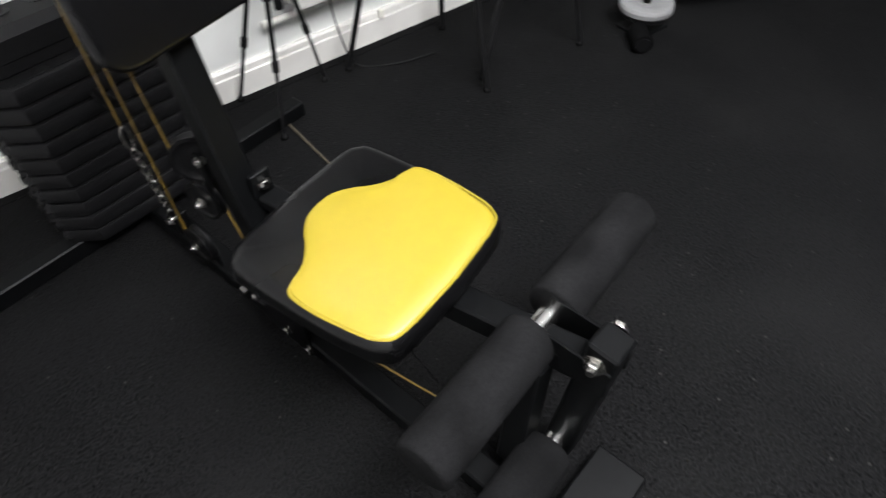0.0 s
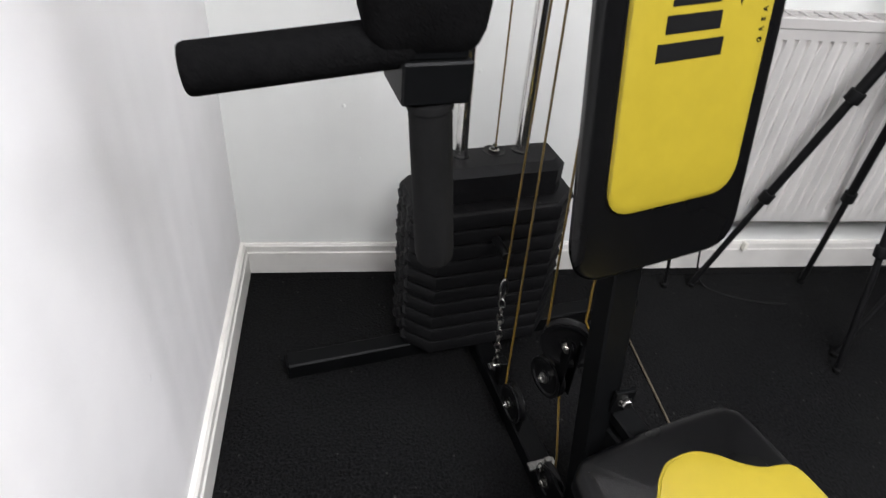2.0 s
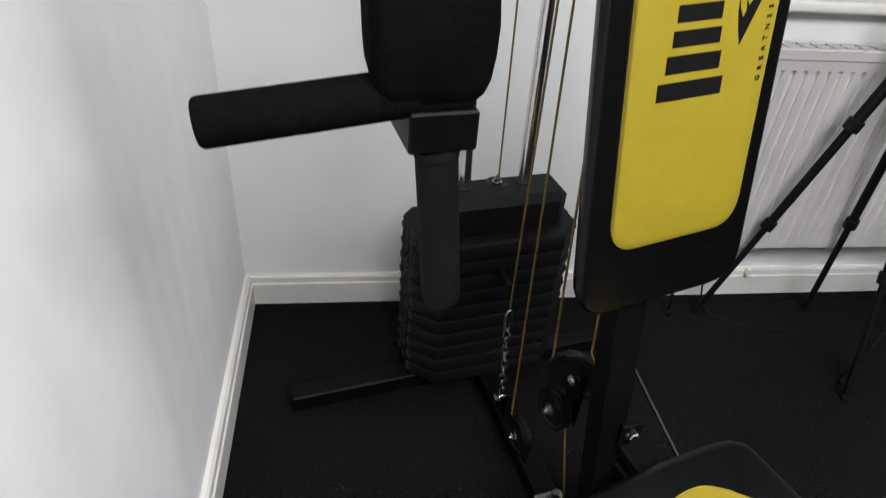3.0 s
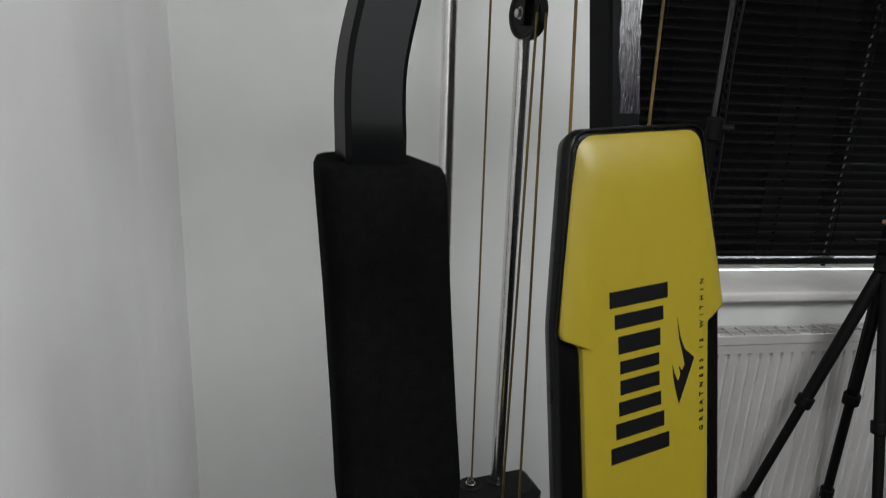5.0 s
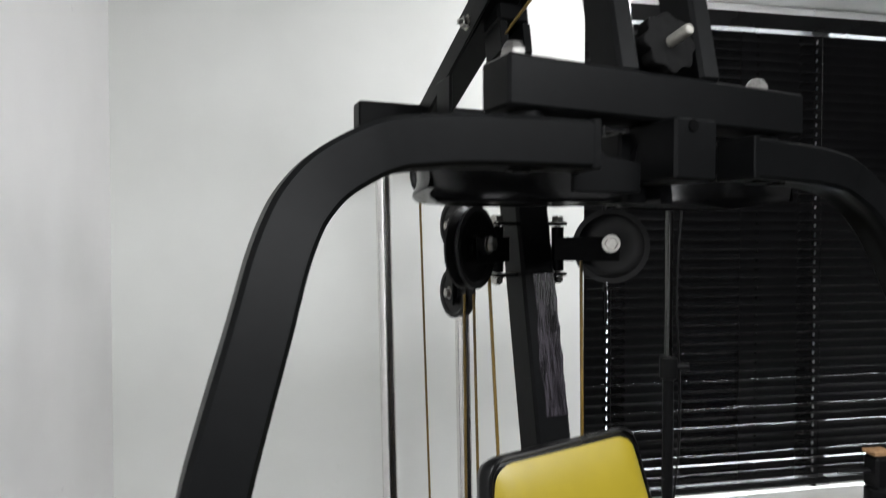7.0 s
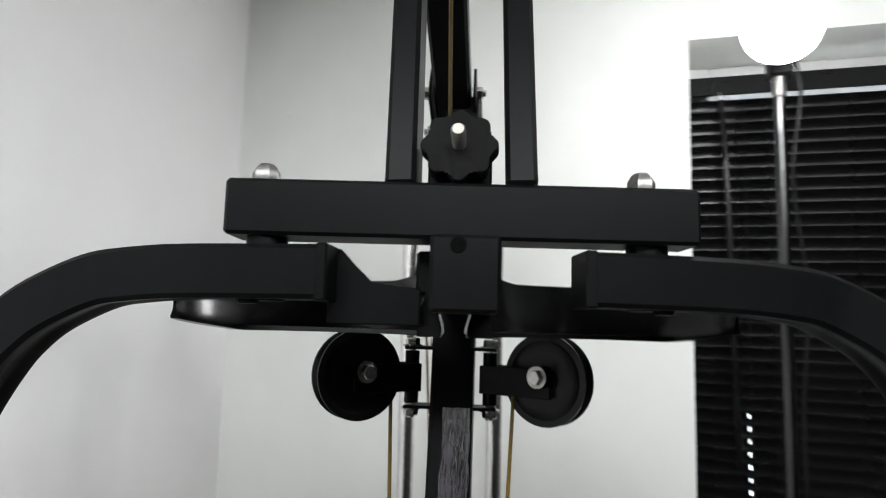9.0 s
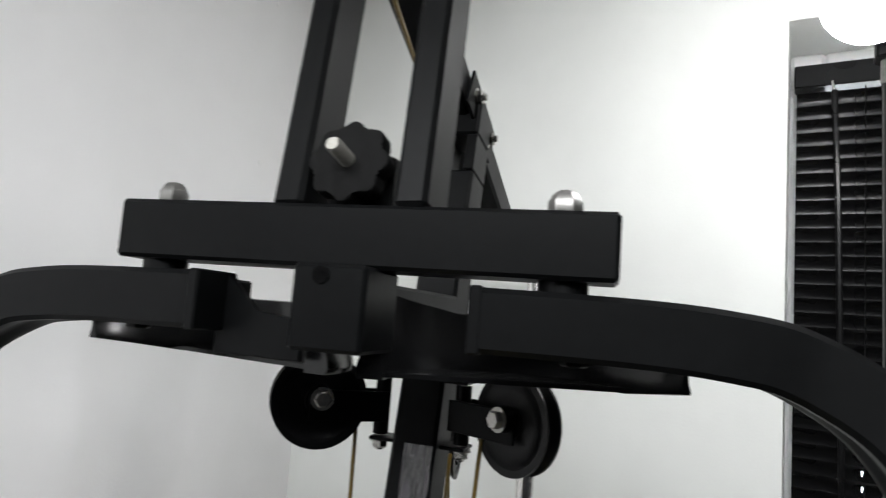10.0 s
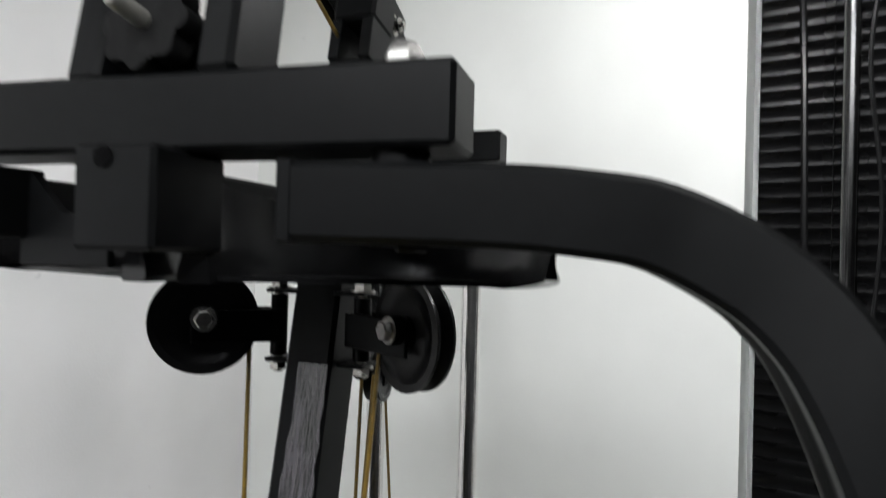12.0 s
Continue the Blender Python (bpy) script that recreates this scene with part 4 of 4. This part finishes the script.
part("cable_bolt", hex_bolt((0.009, 0.022, top + 0.094), (0, 0, 1), 0.009, 0.01, thread=0.006), ZINC, head, "zinc nut")
part("selector_pin", rod((-0.008, -0.095, 0.365), (-0.009, -0.17, 0.367), 0.011, 0.012, bev=0.003), PULLEY, stack, "black selector pin")
for s in (-0.0765, 0.074):
    part("rod_bush", lathe([(0.016, 0.0), (0.021, 0.0), (0.0205, 0.0022), (0.016, 0.0025)], pose(s, 0.015, top + 0.09), 24), PULLEY, head)
# Thin black discs for the shade in holes that the top plate doesn't have.
for s in (-0.075, 0.02, 0.09):
    part("recess_shade", lathe([(0.0012, 0.0), (0.0125, 0.0), (0.012, 0.0009), (0.0012, 0.0006)], pose(s, -0.075, top), 20), PULLEY, stack)


# ---- stands and loose things ----
# Chrome with the dark surroundings it mirrors put into its base colour.
DARKCHROME = material("dark_reflection_chrome", (0.08, 0.08, 0.08), 0.2, metal=1.0, scale=60, vary=0.1, bump=0.02)
def leg_stand(name, label, category, apex, feet, r=0.008):
    st = thing(name, label, category, at=ROOM @ pose(apex[0], apex[1], 0))
    a = Vector((0, 0, apex[2]))
    for f in feet:
        foot = Vector((f[0] - apex[0], f[1] - apex[1], 0.012))
        k1, k2 = a.lerp(foot, 0.38), a.lerp(foot, 0.68)
        bm = rod(a, k1, r * 1.25, sides=12)
        rod(k1, k2, r, sides=12, bm=bm)
        rod(k2, foot, r * 0.75, sides=12, bm=bm)
        leg = part("leg", bm, TRIPOD, st)
        d = (foot - a).normalized()
        for k, q in ((k1, 1.75), (k2, 1.5)):
            part("leg_clamp", rod(k - d * 0.02, k + d * 0.012, r * q, sides=14, bev=0.002), TRIPOD, leg)
        part("rubber_foot", lathe([(0.006, 0), (0.011, 0.002), (0.012, 0.012), (0.006, 0.02)], pose(foot.x, foot.y, 0), 14), GRIP, leg)
    return st


tri = leg_stand("camera_tripod", "black camera tripod standing before the radiator", "tripod", (1.735, -0.20, 1.115), ((1.4285, -0.108), (1.826, -0.104), (1.708, -0.49)), 0.0125)
part("centre_column", rod((0, 0, 0.75), (0, 0, 1.16), 0.013), TRIPOD, tri)
bm = lathe([(0.022, 1.085), (0.027, 1.092), (0.027, 1.125), (0.018, 1.132)], None, 20)
part("shoulder", bm, TRIPOD, tri)
part("tilt_head", box(-0.022, 0.022, -0.022, 0.022, 1.13, 1.205, 0.006), TRIPOD, tri)
part("pan_handle", rod((0.02, 0, 1.17), (0.2, -0.13, 1.07), 0.007, 0.01), TRIPOD, tri)
part("clamp_lever", rod((-0.02, 0, 1.17), (-0.09, 0.02, 1.165), 0.005), TRIPOD, tri)
part("quick_plate", box(-0.026, 0.026, -0.02, 0.02, 1.209, 1.219, 0.002), CORK, tri, "cork faced mounting plate")

ls = leg_stand("light_stand", "tall black and chrome light stand with a lit globe bulb", "light stand", (1.211, -0.164, 0.62), ((1.087, -0.29), (1.334, -0.11), (1.07, -0.035)), 0.007)
part("lower_pole", rod((0, 0, 0.32), (0, 0, 1.42), 0.0125), TRIPOD, ls)
part("pole_clamp", lathe([(0.014, 1.40), (0.02, 1.405), (0.02, 1.45), (0.014, 1.455)], None, 16), TRIPOD, ls)
part("clamp_knob", rod((0.015, 0, 1.43), (0.045, -0.01, 1.43), 0.009), TRIPOD, ls)
part("upper_pole", rod((0, 0, 1.42), (0, 0, 2.22), 0.0095), DARKCHROME, ls, "chrome upper pole")
part("spigot", lathe([(0.0115, 2.20), (0.0115, 2.235), (0.008, 2.24), (0.008, 2.26)], None, 16), DULLZINC, ls)
part("lamp_holder", box(-0.018, 0.022, -0.02, 0.02, 2.235, 2.29, 0.004), TRIPOD, ls)
part("socket", rod((0.0, -0.01, 2.275), (-0.036, -0.14, 2.248), 0.022, 0.028, 20), TRIPOD, ls)
bm = bmesh.new()
bmesh.ops.create_uvsphere(bm, u_segments=28, v_segments=18, radius=0.058)
bm.transform(pose(-0.035, -0.185, 2.249))
part("bulb", bm, BULB, ls, "glowing white globe bulb")
part("power_cable", cable_path(smooth_line([(0.02, -0.02, 2.28), (0.035, 0.0, 2.2), (0.02, 0.01, 2.05), (0.035, 0.005, 1.85), (0.02, 0.0, 1.6), (0.03, 0, 1.3), (0.02, 0.01, 0.9), (0.15, 0.02, 0.4), (0.2, 0.06, 0.16), (0.25, 0.055, 0.01), (0.36, -0.02, 0.006), (0.5, -0.05, 0.006)], 6), 0.0028, 6), TRIPOD, ls, "thin black power cable")

t2 = leg_stand("ring_light_stand", "black light stand with a folded leg brace", "light stand", (2.06, -0.33, 0.86), ((2.131, -0.486), (1.74, -0.43), (2.2, -0.14)), 0.012)
part("pole", rod((0, 0, 0.3), (0, 0, 1.1), 0.012), TRIPOD, t2)
ring = thing("ring_light", "white round ring light lying on the floor by the wall", "ring light", at=ROOM @ pose(2.335, -0.115, 0))
part("ring", lathe([(0.045, 0.0), (0.083, 0.0), (0.09, 0.006), (0.09, 0.03), (0.083, 0.036), (0.045, 0.036), (0.042, 0.03), (0.042, 0.006), (0.045, 0.0)], None, 40), WHITEP, ring)
part("clamp", box(-0.025, 0.02, -0.03, 0.03, 0.036, 0.085, 0.008), TRIPOD, ring, "black plastic clamp")
part("disc", rod((0, 0, 0.004), (0, 0, 0.03), 0.044, sides=30), WHITEP, ring)
part("lead", cable_path(smooth_line([(-0.02, -0.02, 0.06), (-0.06, -0.06, 0.04), (0.02, -0.09, 0.039), (0.08, -0.05, 0.037), (0.1, 0.0, 0.006), (0.2, 0.03, 0.004)], 5), 0.0024, 6), TRIPOD, ring)

# weighted stool-like bar end with a grey plate
wp = thing("weight_post", "black upright post carrying a grey weight plate", "weight post", at=ROOM @ pose(2.385, -0.545, 0))
part("plate", lathe([(0.018, 0.095), (0.03, 0.093), (0.04, 0.1), (0.075, 0.104), (0.09, 0.1), (0.095, 0.09), (0.093, 0.075), (0.08, 0.068), (0.018, 0.07)], None, 40), GREY, wp, "grey round weight plate")
part("lower_plate", lathe([(0.018, 0.045), (0.075, 0.047), (0.082, 0.055), (0.08, 0.066), (0.018, 0.067)], None, 36), PLATE, wp)
part("post", rod((0, 0, 0.0), (0, 0, 0.34), 0.013), STEEL, wp)
part("collar", lathe([(0.014, 0.11), (0.022, 0.112), (0.022, 0.13), (0.014, 0.132)], None, 16), STEEL, wp)
part("foot_plate", box(-0.07, 0.07, -0.06, 0.06, 0, 0.012, 0.003), STEEL, wp)
rl = thing("foam_roller", "short black foam roller on the floor", "roller", at=ROOM @ pose(2.275, -0.63, 0))
part("body", rod((-0.025, -0.03, 0.035), (0.03, 0.045, 0.035), 0.035, sides=24, bev=0.006), FOAM, rl)
part("end_cap", rod((-0.028, -0.034, 0.035), (-0.025, -0.03, 0.035), 0.024, sides=20), PULLEY, rl)

# dumbbell rack
rack = thing("dumbbell_rack", "black steel dumbbell rack against the wall", "rack", at=ROOM @ pose(3.01, -0.75, 0, 0, 0, -30))
for s in (-0.5, 0.5):
    part("post", beam((s, 0.22, 0.0), (s, 0.22, 0.95), 0.05, 0.05), STEEL, rack)
    part("foot", box(s - 0.025, s + 0.025, -0.02, 0.25, 0, 0.05, 0.003), STEEL, rack)
for z in (0.16, 0.42, 0.7):
    part("shelf", box(-0.52, 0.52, -0.14, 0.14, -0.012, 0.012, 0.003, m=pose(0, 0.04, z, 20)), STEEL, rack)
YCAP = material("yellow_cap", (0.3, 0.25, 0.05), 0.5, scale=80, vary=0.2, bump=0.1)


def dumbbell():
    db = thing("dumbbell", "black rubber hex dumbbell with yellow markings on a rack", "dumbbell", "dumbbells on the rack")
    for s in (-1, 1):
        hd = part("head", rod((0, s * 0.055, 0), (0, s * 0.125, 0), 0.05, 0.046, 6, 0.005), PLATE, db)
        for x, z in ((-0.014, 0.018), (0.012, -0.016)):
            part("badge", box(x - 0.01, x + 0.01, s * 0.127 - 0.0015, s * 0.127 + 0.0015, z - 0.004, z + 0.004, 0), YCAP, hd, "small yellow marking")
    part("handle", rod((0, -0.06, 0), (0, 0.06, 0), 0.0145), CHROME, db)
    return db


first = dumbbell()
slots = [(-0.42 + 0.12 * k, z) for z in (0.16, 0.42, 0.7) for k in range(8)]
base = ROOM @ pose(3.01, -0.75, 0, 0, 0, -30)
for i, (s, z) in enumerate(slots):
    m = base @ pose(s, 0.04, z, 20) @ pose(0, 0, 0.057)
    if i == 0:
        first.matrix_world = m
    else:
        copy_thing(first, m)

stick = thing("stick", "thin pale wooden stick lying on the rubber floor", "stick", at=pose(1.02, -0.67, 0))
WOOD = material("pale_wood", (0.075, 0.06, 0.04), 0.6, scale=60, vary=0.25, bump=0.2)
part("shaft", rod((0.045, 0.23, 0.0045), (-0.035, -0.23, 0.0045), 0.0034, sides=10), WOOD, stick)
